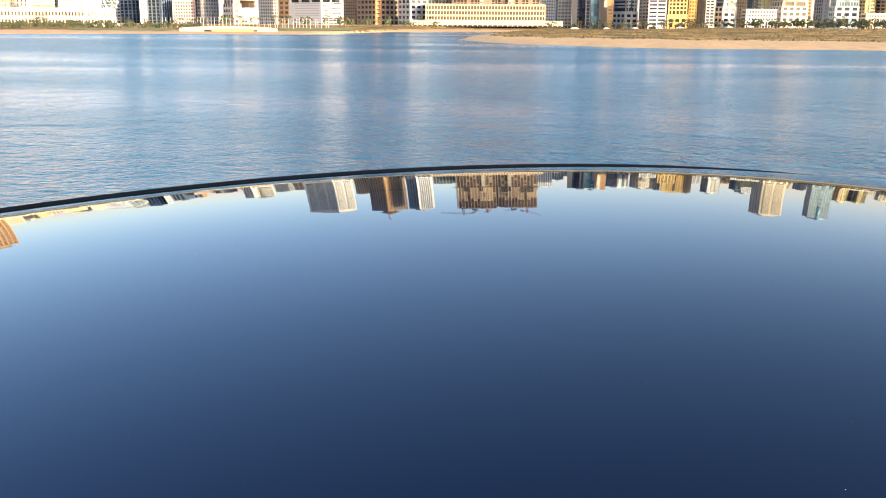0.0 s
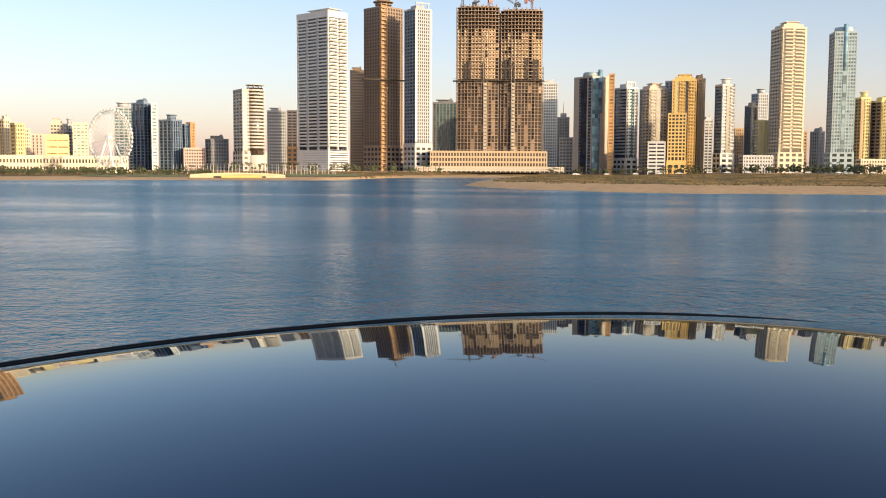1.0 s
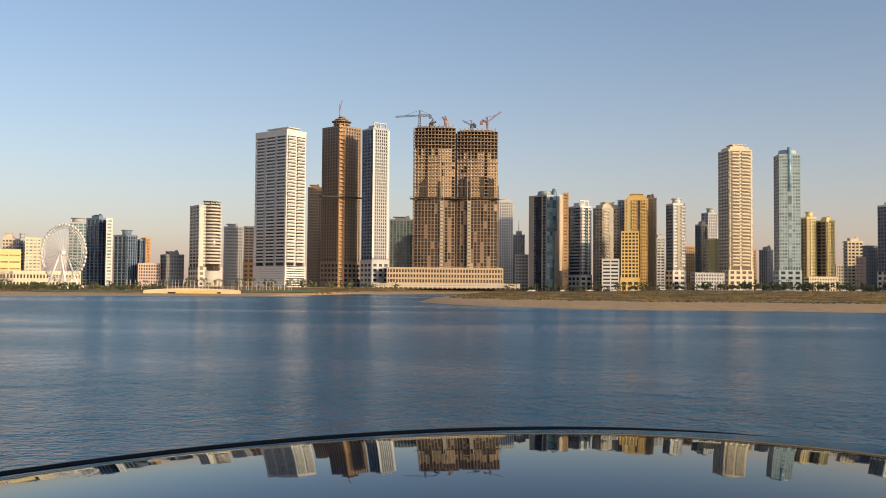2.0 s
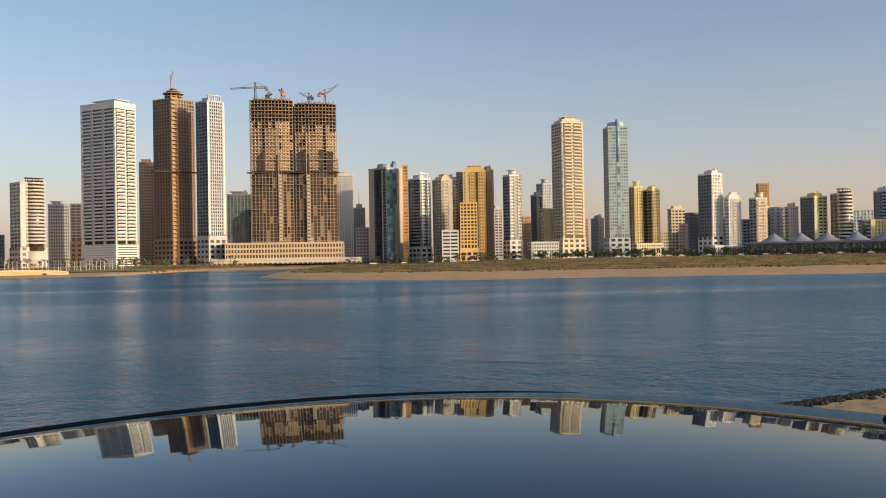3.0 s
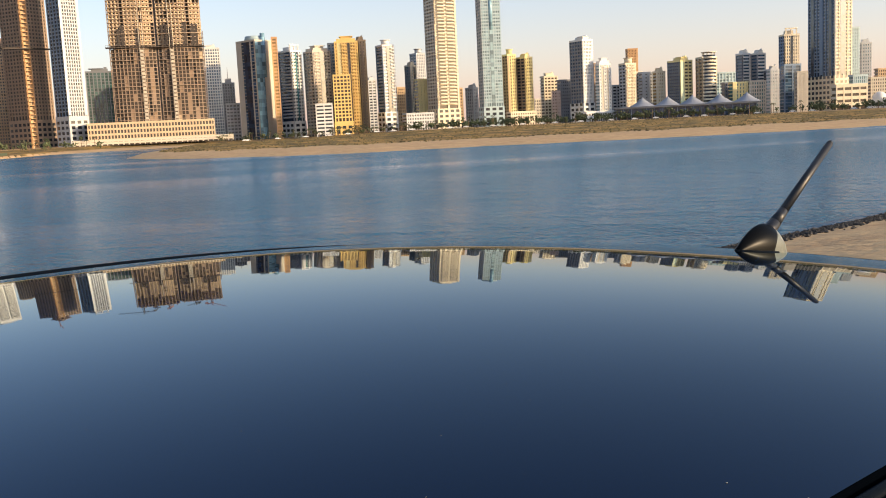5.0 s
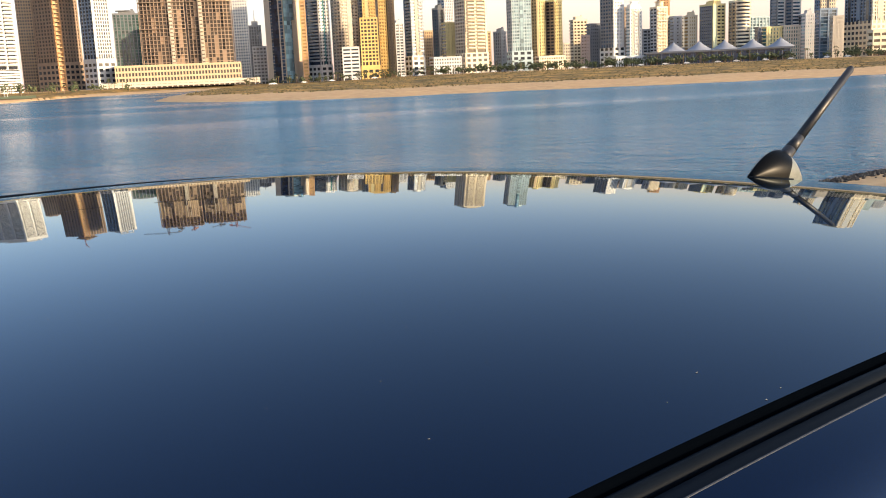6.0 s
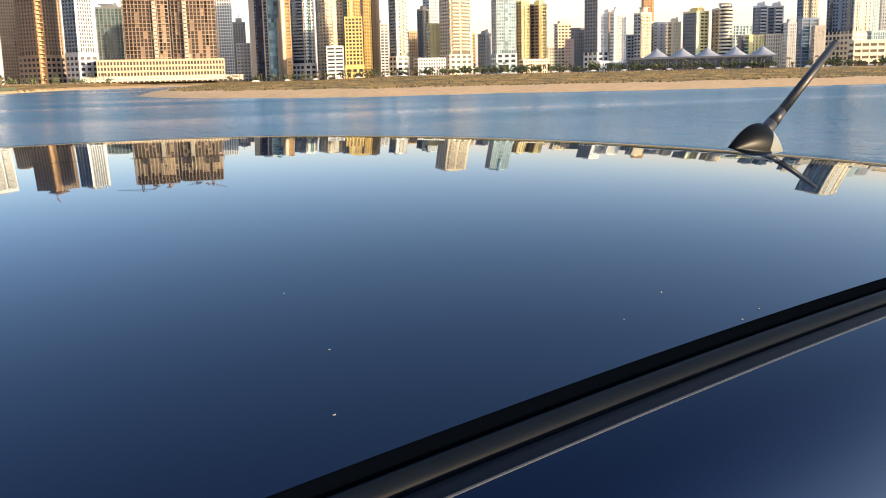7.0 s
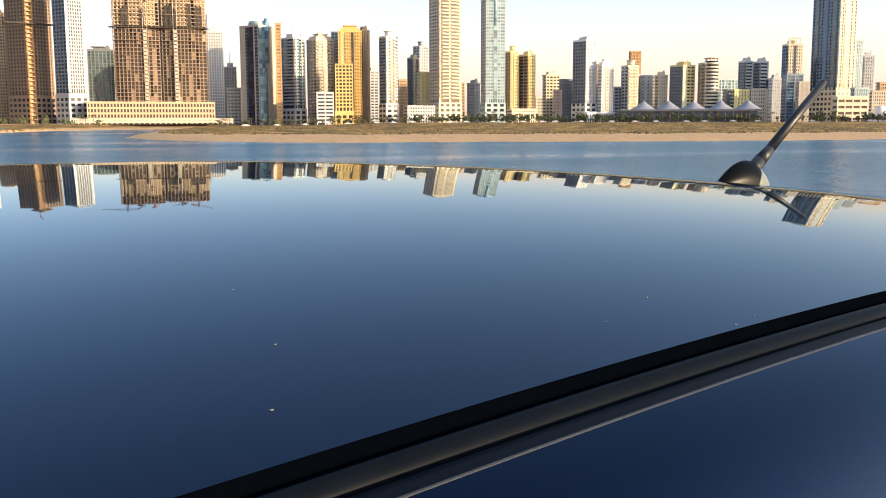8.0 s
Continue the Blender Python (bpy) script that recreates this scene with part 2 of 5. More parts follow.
def ring(bm, pts, z0, z1):
    """A prism on the plan pts (counter-clockwise)."""
    lo, hi = [[bm.verts.new((x, y, z)) for x, y in pts] for z in (z0, z1)]
    k = len(pts)
    for i in range(k):
        bm.faces.new((lo[i], lo[(i + 1) % k], hi[(i + 1) % k], hi[i]))
    bm.faces.new(lo[::-1])
    bm.faces.new(hi)
    return bm


def tube(bm, a, b, r0, r1=None, sides=8, cap=True):
    """A tapered bar from a to b."""
    a, b = Vector(a), Vector(b)
    r1 = r0 if r1 is None else r1
    q = (b - a).to_track_quat("Z", "Y")
    c0, c1 = [[bm.verts.new(p + q @ Vector((r * math.cos(t), r * math.sin(t), 0))) for t in [2 * math.pi * i / sides for i in range(sides)]]
              for p, r in ((a, r0), (b, r1))]
    for i in range(sides):
        f = bm.faces.new((c0[i], c0[(i + 1) % sides], c1[(i + 1) % sides], c1[i]))
        f.smooth = sides > 6
    if cap:
        bm.faces.new(c0[::-1])
        bm.faces.new(c1)
    return bm


def mesh_of(name, bm, material, smooth=False):
    me = bpy.data.meshes.new(name)
    bm.to_mesh(me)
    bm.free()
    me.materials.append(material)
    if smooth:
        for p in me.polygons:
            p.use_smooth = True
    return me


def part(name, bm, material, parent, label="", at=None, smooth=False):
    """One mesh object under a thing or part; bm may be a bmesh or a mesh that is shared."""
    me = bm if isinstance(bm, bpy.types.Mesh) else mesh_of(name, bm, material, smooth)
    ob = new(name, me)
    ob.parent = parent
    if at is not None:
        ob.location = at
    if label:
        tagged(ob, label)
    return ob


def thing(name, label, category, m, group="", kind=""):
    ob = new(name)
    ob.matrix_world = m
    return tagged(ob, label, category, group, kind)


def bearing(az, d, z=0.0):
    """The place d metres from the car park along the compass bearing az (degrees, clockwise from +y)."""
    return Vector((d * math.sin(radians(az)), d * math.cos(radians(az)), z))

# ---------------- ground, water ----------------
WATER_Z = -3.4


def sat(t):
    return np.clip(t, 0, 1)


def ease(t):
    t = sat(t)
    return t * t * (3 - 2 * t)


def terrain(x, y):
    """Height of the land and how grassy it is: the near bank, the sand bar in the lagoon and the far shore."""
    near = np.interp(x, [-200, -60, -20, 12, 20, 29, 60, 200], [6, 7, 11, 28.1, 32.8, 39.4, 57, 117])
    s = (near - y) * 0.85
    bank = np.interp(s, [-8, 0, 2.2, 5, 20, 26], [-5.6, -3.5, -2.25, -1.95, -0.1, 0])
    bar_edge = np.interp(x, [-44, -29, -12, 8, 27, 50, 73, 97, 127, 152, 200, 500, 2000], [317, 269, 243, 229, 223, 224, 221, 213, 219, 221, 222, 230, 300])
    wig = 2.0 * np.sin(x * 0.11) + 1.3 * np.sin(x * 0.31 + 1) + 0.6 * np.sin(x * 0.83)
    tip = np.interp(y, [200, 317, 420, 640], [-44, -44, -52, -58])
    d_bar = np.minimum((y - bar_edge) + wig, (x - tip) * 2.2)
    main = np.interp(x, [-2500, -600, -230, -201, -160, -124, -121, -119, -96, -60, 0, 2500], [200, 250, 350, 383, 402, 412, 455, 560, 618, 640, 640, 640])
    d = np.maximum(d_bar, (y - main) + wig * 0.6)
    far = WATER_Z + np.where(d > 0, 0.9 * sat(d / 22) + 0.35 * sat((d - 22) / 60) + 2.15 * ease((d - 90) / 330), np.maximum(d * 0.08, -3.0))
    far = far + 0.14 * np.sin(x * .23 + y * .05) * np.sin(y * .13 - x * .04) * sat((d - 8) / 40) * sat((520 - d) / 100)
    h = np.maximum(bank, far)
    dy = np.maximum(np.minimum(y - bar_edge, (x - tip) * 7), y - main)
    grass = ease((dy - 38) / 45) * ease((430 - d) / 120) * np.where(x > -75, 1.0, 0.72)
    return h, grass * (s < -20)


def polar_sheet():
    ang = np.concatenate([np.arange(-62, 78, 0.3), np.arange(78, 298, 5.5)])
    rad = np.concatenate([[0.6], np.geomspace(3.0, 22, 22), np.arange(22.5, 52, 0.4), np.geomspace(52.5, 190, 22), np.geomspace(194, 420, 75), np.geomspace(426, 900, 60), np.geomspace(940, 4700, 16)])
    a, r = np.meshgrid(np.radians(ang), rad)
    x, y = r * np.sin(a), r * np.cos(a)
    h, g = terrain(x, y)
    nr, na = x.shape
    verts = np.stack([x, y, h], -1).reshape(-1, 3).tolist()
    i, j = np.meshgrid(np.arange(nr - 1), np.arange(na), indexing="ij")
    k = (j + 1) % na
    faces = np.stack([i * na + j, i * na + k, (i + 1) * na + k, (i + 1) * na + j], -1).reshape(-1, 4)[:, ::-1].tolist()
    faces.append(list(range(na)))
    me = bpy.data.meshes.new("ground")
    me.from_pydata(verts, [], faces)
    at = me.attributes.new("grass", "FLOAT", "POINT")
    at.data.foreach_set("value", g.reshape(-1).astype(np.float32))
    me.polygons.foreach_set("use_smooth", [True] * len(me.polygons))
    me.materials.append(ground_mat())
    me.update()
    return me


ground = tagged(new("ground", polar_sheet()), "pale sand with dry grass on a low bar and the far shore", "ground", kind="structure")
bmw = bmesh.new()
bmw.faces.new([bmw.verts.new((4600 * math.cos(t), 4600 * math.sin(t), WATER_Z)) for t in [2 * math.pi * i / 64 for i in range(64)]])
water = tagged(new("water", mesh_of("water", bmw, water_mat())), "blue rippled lagoon water with calm streaks", "water", kind="structure")


def land(x, y):
    return float(terrain(np.array(float(x)), np.array(float(y)))[0])


# ---------------- the city: one tower builder ----------------
def tower(label, az_l, az_c, az_r, high, dist, wall="white", glass="dark", left=3, right=3, share=0.42, storey=2.8, proud=0.6,
          crown="flat", base=0.0, base_wall="", depth=22.0, pier=0.9, name="tower_block", skip=0, side="", side_share=0.3,
          strips=(), balconies=(), slots=(), bow=(), podium=""):
    """A block whose nearest upright edge stands at bearing az_c, its faces reaching to az_l and az_r. Floor bands and piers stand
    proud of the glazing, so that the windows lie in real recesses. left, right: bays of the two faces; base: height of a podium."""
    wl, wr = dist * radians(max(az_c - az_l, 0)), dist * radians(max(az_r - az_c, 0))
    if wl < 1.5 and az_c > 5 and depth == 22.0:
        th = radians(28)
        a, b = wr / math.cos(th), 8.0
    elif wl < 1.5:
        th, a, b = 0.0, wr, depth
    elif wr < 1.5:
        th, a, b = radians(90), depth, wl
    else:
        th = min(math.atan2(wl, wr), radians(42))
        a, b = wr / math.cos(th), wl / math.sin(th)
    foot = bearing(az_c, dist)
    z0 = land(foot.x, foot.y)
    t = thing(name, label, "building", Matrix.Translation((foot.x, foot.y, z0 - 0.3)) @ Matrix.Rotation(th - radians(az_c), 4, "Z"))
    w = MATS["wall_" + wall]
    hb = base if base else 0.0
    n = max(2, int(round((high - hb) / storey)))
    st = (high - hb) / n
    part("glazing", box(bmesh.new(), proud, a - proud, proud, b - proud, 0, high - 0.2), MATS["glass_" + glass], t)
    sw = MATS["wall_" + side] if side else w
    me = mesh_of("floor_band", box(bmesh.new(), 0.5 if side else 0.06, a - 0.06, 0.06, b - 0.06, 0, st * share), w)
    for i in range(skip, n):
        part("floor_band", me, None, t, at=(0, 0, hb + (i + 1) * st - st * share * 0.5))
    pw = pier
    # left face in its own wall colour; on some towers that colour holds shade
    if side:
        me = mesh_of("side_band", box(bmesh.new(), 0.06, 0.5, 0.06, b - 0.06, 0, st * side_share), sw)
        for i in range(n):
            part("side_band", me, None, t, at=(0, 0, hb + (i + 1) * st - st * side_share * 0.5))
    for q0, q1, kind in strips:
        part("wall_strip", box(bmesh.new(), a * q0, a * q1, -0.12, 0.6, hb, high - 0.7), MATS[kind], t)
    for q0, q1, kind in slots:
        part("side_strip", box(bmesh.new(), -0.12, 0.6, b * q0, b * q1, hb, high - 0.7), MATS[kind], t)
    for q0, q1 in balconies:
        bm = box(bmesh.new(), a * q0, a * q1, -1.25, 0.1, 0, 0.22)
        box(bm, a * q0, a * q1, -1.25, -1.13, 0.22, 1.15)
        me = mesh_of("balcony", bm, w)
        for i in range(n - 1):
            part("balcony", me, None, t, at=(0, 0, hb + (i + 1) * st - .1))
    if right:
        me = mesh_of("pier", box(bmesh.new(), -pw / 2, pw / 2, 0, proud + 0.1, 0, high), w)
        for i in range(right + 1):
            part("pier", me, None, t, at=(min(max(a * i / right, pw / 2), a - pw / 2), 0, 0))
    if left:
        me = mesh_of("pier", box(bmesh.new(), 0, proud + 0.1, -pw / 2, pw / 2, 0, high), sw)
        for i in range(left + 1):
            part("pier", me, None, t, at=(0, min(max(b * i / left, pw / 2), b - pw / 2), 0))
    part("parapet", box(bmesh.new(), -0.05, a + 0.05, -0.05, b + 0.05, high - 0.6, high + 0.9), w, t)
    if crown == "plant":
        bm = box(bmesh.new(), a * .2, a * .75, b * .12, b * .7, high + 0.9, high + 3.0)
        box(bm, a * .12, a * .6, b * .06, b * .5, high + 3.0, high + 3.5)
        box(bm, a * .62, a * .72, b * .2, b * .4, high + 3.0, high + 4.6)
        part("roof_plant", bm, w, t)
    elif crown == "drum":
        bm = bmesh.new()
        tube(bm, (a * .5, b * .4, high + 0.9), (a * .5, b * .4, high + 4.6), a * .3, a * .3, 20)
        tube(bm, (a * .5, b * .4, high + 4.6), (a * .5, b * .4, high + 5.2), a * .38, a * .38, 20)
        part("roof_drum", bm, w, t)
    elif crown == "frame":
        bm = bmesh.new()
        for x in (a * .15, a * .5, a * .85):
            box(bm, x - .4, x + .4, b * .1, b * .1 + .8, high + .9, high + 5)
        box(bm, a * .1, a * .9, b * .1, b * .1 + .9, high + 5, high + 6)
        box(bm, a * .25, a * .7, b * .3, b * .8, high + .9, high + 4)
        part("roof_frame", bm, w, t)
    elif crown == "step":
        bm = box(bmesh.new(), a * .10, a * .90, b * .10, b * .90, high + .9, high + 3.2)
        box(bm, a * .26, a * .74, b * .2, b * .7, high + 3.2, high + 5.0)
        box(bm, a * .22, a * .80, b * .15, b * .75, high + 5.0, high + 5.5)
        part("roof_step", bm, w, t)
    elif crown == "spire":
        bm = box(bmesh.new(), a * .25, a * .75, b * .25, b * .75, high + .9, high + 5)
        tube(bm, (a * .5, b * .5, high + 5), (a * .5, b * .5, high + 16), .5, .15, 6)
        part("roof_spire", bm, w, t)
    elif crown == "slab":
        bm = box(bmesh.new(), -.1, a + .1, -.1, b + .1, high + .9, high + 4.6)
        box(bm, a * .22, a * .72, b * .12, b * .7, high + 4.6, high + 6.6)
        box(bm, a * .15, a * .80, b * .05, b * .75, high + 6.6, high + 7.1)
        tube(bm, (a * .85, b * .3, high + 4.6), (a * .85, b * .3, high + 11), .3, .15, 5)
        part("roof_slab", bm, w, t)
    elif crown == "rotunda":
        bm = bmesh.new()
        for k, (r, z) in enumerate(((.30, .9), (.30, 3.2), (.36, 5.6), (.24, 7.6), (.13, 9.6))):
            tube(bm, (a * .42, b * .42, high + z), (a * .42, b * .42, high + z + .8), a * r, a * r, 22)
        tube(bm, (a * .42, b * .42, high), (a * .42, b * .42, high + 11), a * .07, a * .07, 10)
        for k in range(10):
            g = 2 * math.pi * k / 10
            tube(bm, (a * (.42 + .26 * math.cos(g)), b * (.42 + .26 * math.sin(g)), high), (a * (.42 + .26 * math.cos(g)), b * (.42 + .26 * math.sin(g)), high + 6), .35, .35, 5)
        part("rotunda", bm, w, t)
    elif crown == "gem":
        bm = bmesh.new()
        tube(bm, (a * .5, b * .05, high - 30), (a * .5, b * .05, high + 6.5), a * .10, a * .10, 16)
        part("glass_drum", bm, MATS["glass_sky"], t)
        bm = bmesh.new()
        tube(bm, (a * .5, b * .45, high + .9), (a * .5, b * .45, high + 4.6), a * .44, a * .40, 8)
        part("roof_lantern", bm, MATS["wall_paleblue"], t)
    if bow:
        # a rounded glazed bay with a light band at each floor, under a flat ring roof
        r, cx = a * (bow[1] - bow[0]) / 2, a * (bow[0] + bow[1]) / 2
        cy = r * .45
        drum = part("glazed_bay", tube(bmesh.new(), (cx, cy, 0), (cx, cy, high + 2), r - .5, r - .5, 28), MATS["glass_" + glass], t)
        me = mesh_of("bay_band", tube(bmesh.new(), (0, 0, 0), (0, 0, st * .52), r, r, 28), w)
        for i in range(n):
            part("bay_band", me, None, drum, at=(cx, cy, hb + (i + 1) * st - st * .3))
        bm = tube(bmesh.new(), (cx, cy, high + 4.0), (cx, cy, high + 4.6), r * 1.03, r * 1.03, 28)
        for k in range(9):
            g = 2 * math.pi * k / 9
            tube(bm, (cx + r * .85 * math.cos(g), cy + r * .85 * math.sin(g), high + 1.5), (cx + r * .85 * math.cos(g), cy + r * .85 * math.sin(g), high + 4.1), .3, .3, 5)
        part("ring_roof", bm, w, t)
        if base:
            part("bay_base", tube(bmesh.new(), (cx, cy, 0), (cx, cy, base * .78), r + .6, r + .6, 28), MATS["wall_" + (base_wall or wall)], t)
    if base:
        bw = MATS["wall_" + (base_wall or wall)]
        e = .55
        p = part("podium", box(bmesh.new(), -e, a + e, -e, b + .4, 0, base * 0.96), bw, t)
        if podium == "louvre":
            k = int(base / 2.0)
            me = mesh_of("louvre_line", box(bmesh.new(), a * .05, a * .97, -e - .06, 0, 0, .75), MATS["glass_dark"])
            m2 = mesh_of("louvre_line", box(bmesh.new(), -e - .06, 0, b * .05, b * .80, 0, .5), MATS["wall_grey"])
            for i in range(k):
                part("louvre_line", me, None, p, at=(0, 0, 1.2 + i * 2.0))
                part("louvre_line", m2, None, p, at=(0, 0, 1.2 + i * 2.0))
        else:
            rows_up = max(1, int(base // 4.2))
            for size, turned in ((a, False), (b, True)):
                k = max(2, int(size / 4.4))
                ww = size / k * .60
                gl = mesh_of("podium_window", box(bmesh.new(), -e - .06, 0, 0, ww, 0, 2.3) if turned else box(bmesh.new(), 0, ww, -e - .06, 0, 0, 2.3), MATS["glass_dark"])
                for f in range(rows_up):
                    for i in range(k):
                        o = size * (i + .2) / k
                        part("podium_window", gl, None, p, at=(0, o, 1.3 + f * 4.2) if turned else (o, 0, 1.3 + f * 4.2))
    return t, a, b, high

# ---------------- the skyline, block by block ----------------
tower("beige tower with a rounded glazed corner behind the quay", -21.24, -20.71, -19.41, 66.7, 820, wall="stone", glass="brownish", left=3, right=0, share=.45, base=17, base_wall="stone", side="stone", side_share=.45, strips=((.02,.20,"wall_stone"),), bow=(.26,.98))
tower("grey apartment block with small square windows", -19.32, -19.32, -18.21, 53.9, 900, wall="grey", glass="dark", left=0, right=9, crown="plant")
tower("pinkish banded apartment block with a brick-red base", -18.18, -18.18, -17.60, 56.2, 930, wall="pink", glass="brownish", left=0, right=2, share=.5, base=24, base_wall="orange")
tower("tall white residential tower with long balcony bands", -17.65, -15.80, -14.64, 128.7, 820, wall="white", glass="dark", left=3, right=2, share=.50, crown="slab", base=19, podium="louvre", proud=1.3, pier=1.1, side="white", side_share=.42, balconies=((.06,.46),(.54,.94)), slots=((.30,.36,"wall_grey"),(.64,.70,"wall_grey")))
tower("dark brown apartment block standing behind", -14.53, -14.53, -13.64, 97.8, 960, wall="brown", glass="dark", left=0, right=7, share=.45, crown="plant")
# void glazing: the shade inside the open floors is put into its colour
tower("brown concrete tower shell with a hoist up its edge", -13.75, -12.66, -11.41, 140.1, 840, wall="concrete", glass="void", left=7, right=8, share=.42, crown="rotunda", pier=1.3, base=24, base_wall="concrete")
tower("grey tower with white gridded window bays", -11.38, -10.73, -9.75, 134.6, 815, wall="grey", glass="dark", left=4, right=8, share=.36, crown="frame", base=25, base_wall="grey", side="blue", side_share=.25, strips=((.0,.10,"wall_white"),(.9,1.0,"wall_white")))
tower("dark green glass office block", -9.70, -9.70, -8.10, 65.1, 930, wall="darkgrey", glass="green", left=0, right=8, share=.1, crown="plant", proud=.15)
tower("white slender tower with blue lower glazing", -3.34, -3.34, -2.40, 85.6, 950, wall="white", glass="blue", left=0, right=7, share=.4, crown="plant")
tower("dark glass block with a thin spire", -2.40, -2.40, -1.70, 53.2, 960, wall="darkgrey", glass="dark", left=0, right=5, share=.25, crown="spire")
tower("low grey stepped block", -2.28, -2.28, -1.48, 31.2, 860, wall="grey", glass="dark", left=0, right=4, share=.5)
tower("bronze and blue glass tower with brown corner piers", -1.49, -0.42, 0.62, 81.8, 830, wall="beige", glass="blue", left=4, right=4, share=.12, crown="gem", pier=1.2, proud=.4, strips=((.02,.42,"glass_sky"),(.46,.97,"wall_beige")), slots=((.30,.60,"glass_navy"),(.72,.95,"wall_beige")))
tower("narrow orange-brown stair shaft beside the glass tower", 0.52, 0.52, 0.86, 82.7, 822, wall="orange", glass="gold", left=0, right=1, share=.5, depth=14)
tower("navy glass tower with a white balcony front", 0.85, 1.55, 2.19, 73.7, 850, wall="white", glass="navy", left=1, right=4, share=.45, base=15, crown="frame", side="blue", side_share=.12, strips=((.40,.55,"glass_teal"),), balconies=((.05,.35),(.62,.95)))
tower("beige banded tower with a dark central window strip", 2.28, 2.82, 3.86, 72.4, 850, wall="beige", glass="dark", left=3, right=5, share=.5, crown="step", strips=((.38,.62,"glass_dark"),), balconies=((.06,.34),(.66,.94)))
tower("low white block with dark ribbon windows", 2.80, 2.80, 3.80, 26.1, 800, wall="white", glass="dark", left=0, right=2, share=.55)
tower("grey-blue rear tower on the far shore", 3.70, 3.70, 4.13, 80.8, 880, wall="grey", glass="blue", left=0, right=2, share=.3)
tower("yellow stepped residential tower", 4.10, 4.10, 5.46, 79.0, 850, wall="yellow", glass="gold", left=0, right=9, share=.45, crown="step", strips=((.12,.26,"wall_paleyellow"),(.55,.66,"glass_brownish")), balconies=((.30,.5),(.7,.92)))
tower("yellow lower wing with arched entrance", 3.90, 3.90, 4.93, 49.1, 815, wall="yellow", glass="brownish", left=0, right=5, share=.4, base=12)
tower("brown tower with blue upper glazing", 5.20, 5.47, 5.93, 81.3, 870, wall="tan", glass="blue", left=3, right=5, share=.4, crown="plant", side="brown", strips=((.35,.6,"wall_brown"),))
tower("slim grey banded block", 5.92, 5.92, 6.41, 50.2, 960, wall="grey", glass="dark", left=0, right=2, share=.5, crown="plant")
tower("blue-grey tower with a white banded front", 6.45, 6.85, 7.54, 73.2, 840, wall="white", glass="blue", left=1, right=2, share=.45, crown="drum", base=18, side="blue", side_share=.3, strips=((.35,.62,"glass_dark"),), balconies=((.65,.98),))
tower("tan office block on the far shore", 7.59, 7.59, 8.08, 39.3, 900, wall="tan", glass="brownish", left=0, right=4, share=.5)
tower("grey-green tower on the far shore", 8.08, 8.41, 8.80, 57.5, 880, wall="beige", glass="teal", left=3, right=4, share=.35, crown="plant", side="darkgrey", strips=((.5,.8,"glass_dark"),))
tower("grey banded tower behind", 8.42, 8.81, 9.34, 73.6, 960, wall="grey", glass="blue", left=2, right=5, share=.45, crown="drum")
tower("pale yellow slab block with one dark strip", 8.85, 8.85, 9.37, 43.2, 850, wall="paleyellow", glass="dark", left=0, right=2, share=.3, pier=2.6)
tower("low grey podium block", 8.08, 8.08, 9.72, 13.8, 810, wall="grey", glass="dark", left=0, right=11, share=.5)
# beige left face: the cream wall with its shade put into the colour
tower("very tall cream tower with curved balcony bands", 9.35, 9.94, 11.24, 116.2, 830, wall="cream", glass="brownish", left=4, right=2, share=.42, crown="step", base=18, proud=.9, pier=1.6, side="beige", side_share=.5, balconies=((.14,.46),(.54,.86)))
tower("brown slab block on the far shore", 11.07, 11.07, 11.43, 36.0, 900, wall="tan", glass="brownish", left=0, right=2, share=.5)
tower("small grey gridded block", 11.56, 12.01, 12.33, 34.9, 880, wall="grey", glass="dark", left=4, right=4, share=.4, crown="plant")
tower("very tall pale teal glass tower with a glazed crown", 12.36, 12.65, 13.79, 112.0, 840, wall="paleblue", glass="pale", left=3, right=8, share=.42, crown="gem", base=18, pier=.5, side="grey", side_share=.4, strips=((.42,.58,"glass_pale"),))
tower("yellow and tan twin apartment block", 13.77, 14.09, 14.59, 60.5, 850, wall="paleyellow", glass="brownish", left=2, right=4, share=.4, crown="drum", side="tan", side_share=.5, strips=((.0,.2,"wall_tan"),), balconies=((.3,.9),))
tower("tan apartment block with yellow front", 14.58, 15.09, 15.55, 57.6, 850, wall="paleyellow", glass="dark", left=2, right=4, share=.4, crown="plant", side="brown", side_share=.4, balconies=((.2,.85),))
tower("cream podium of the twin blocks", 14.19, 14.19, 15.69, 10.9, 815, wall="cream", glass="brownish", left=0, right=11, share=.5)
tower("small tan block on the far shore", 15.58, 15.58, 16.08, 23.7, 950, wall="beige", glass="dark", left=0, right=4, share=.45)
tower("cream banded block on the far shore", 16.17, 16.17, 16.97, 41.6, 880, wall="cream", glass="brownish", left=0, right=4, share=.5, crown="plant")
tower("pinkish stepped block on the far shore", 16.58, 16.89, 17.10, 27.3, 855, wall="pink", glass="brownish", left=2, right=2, share=.7)
tower("plain dark grey block", 17.12, 17.12, 17.70, 36.9, 860, wall="darkgrey", glass="dark", left=0, right=5, share=.6)
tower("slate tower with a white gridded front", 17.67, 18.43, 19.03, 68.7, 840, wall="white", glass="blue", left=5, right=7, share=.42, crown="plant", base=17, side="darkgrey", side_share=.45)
tower("dark brown slab block", 19.05, 19.05, 19.47, 50.5, 880, wall="brown", glass="dark", left=0, right=4, share=.4)
tower("bright white stepped apartment tower", 19.35, 19.35, 20.03, 47.7, 840, wall="white", glass="pale", left=0, right=5, share=.55, crown="step", strips=((.2,.32,"wall_cream"),(.64,.76,"wall_cream")), balconies=((.36,.6),))
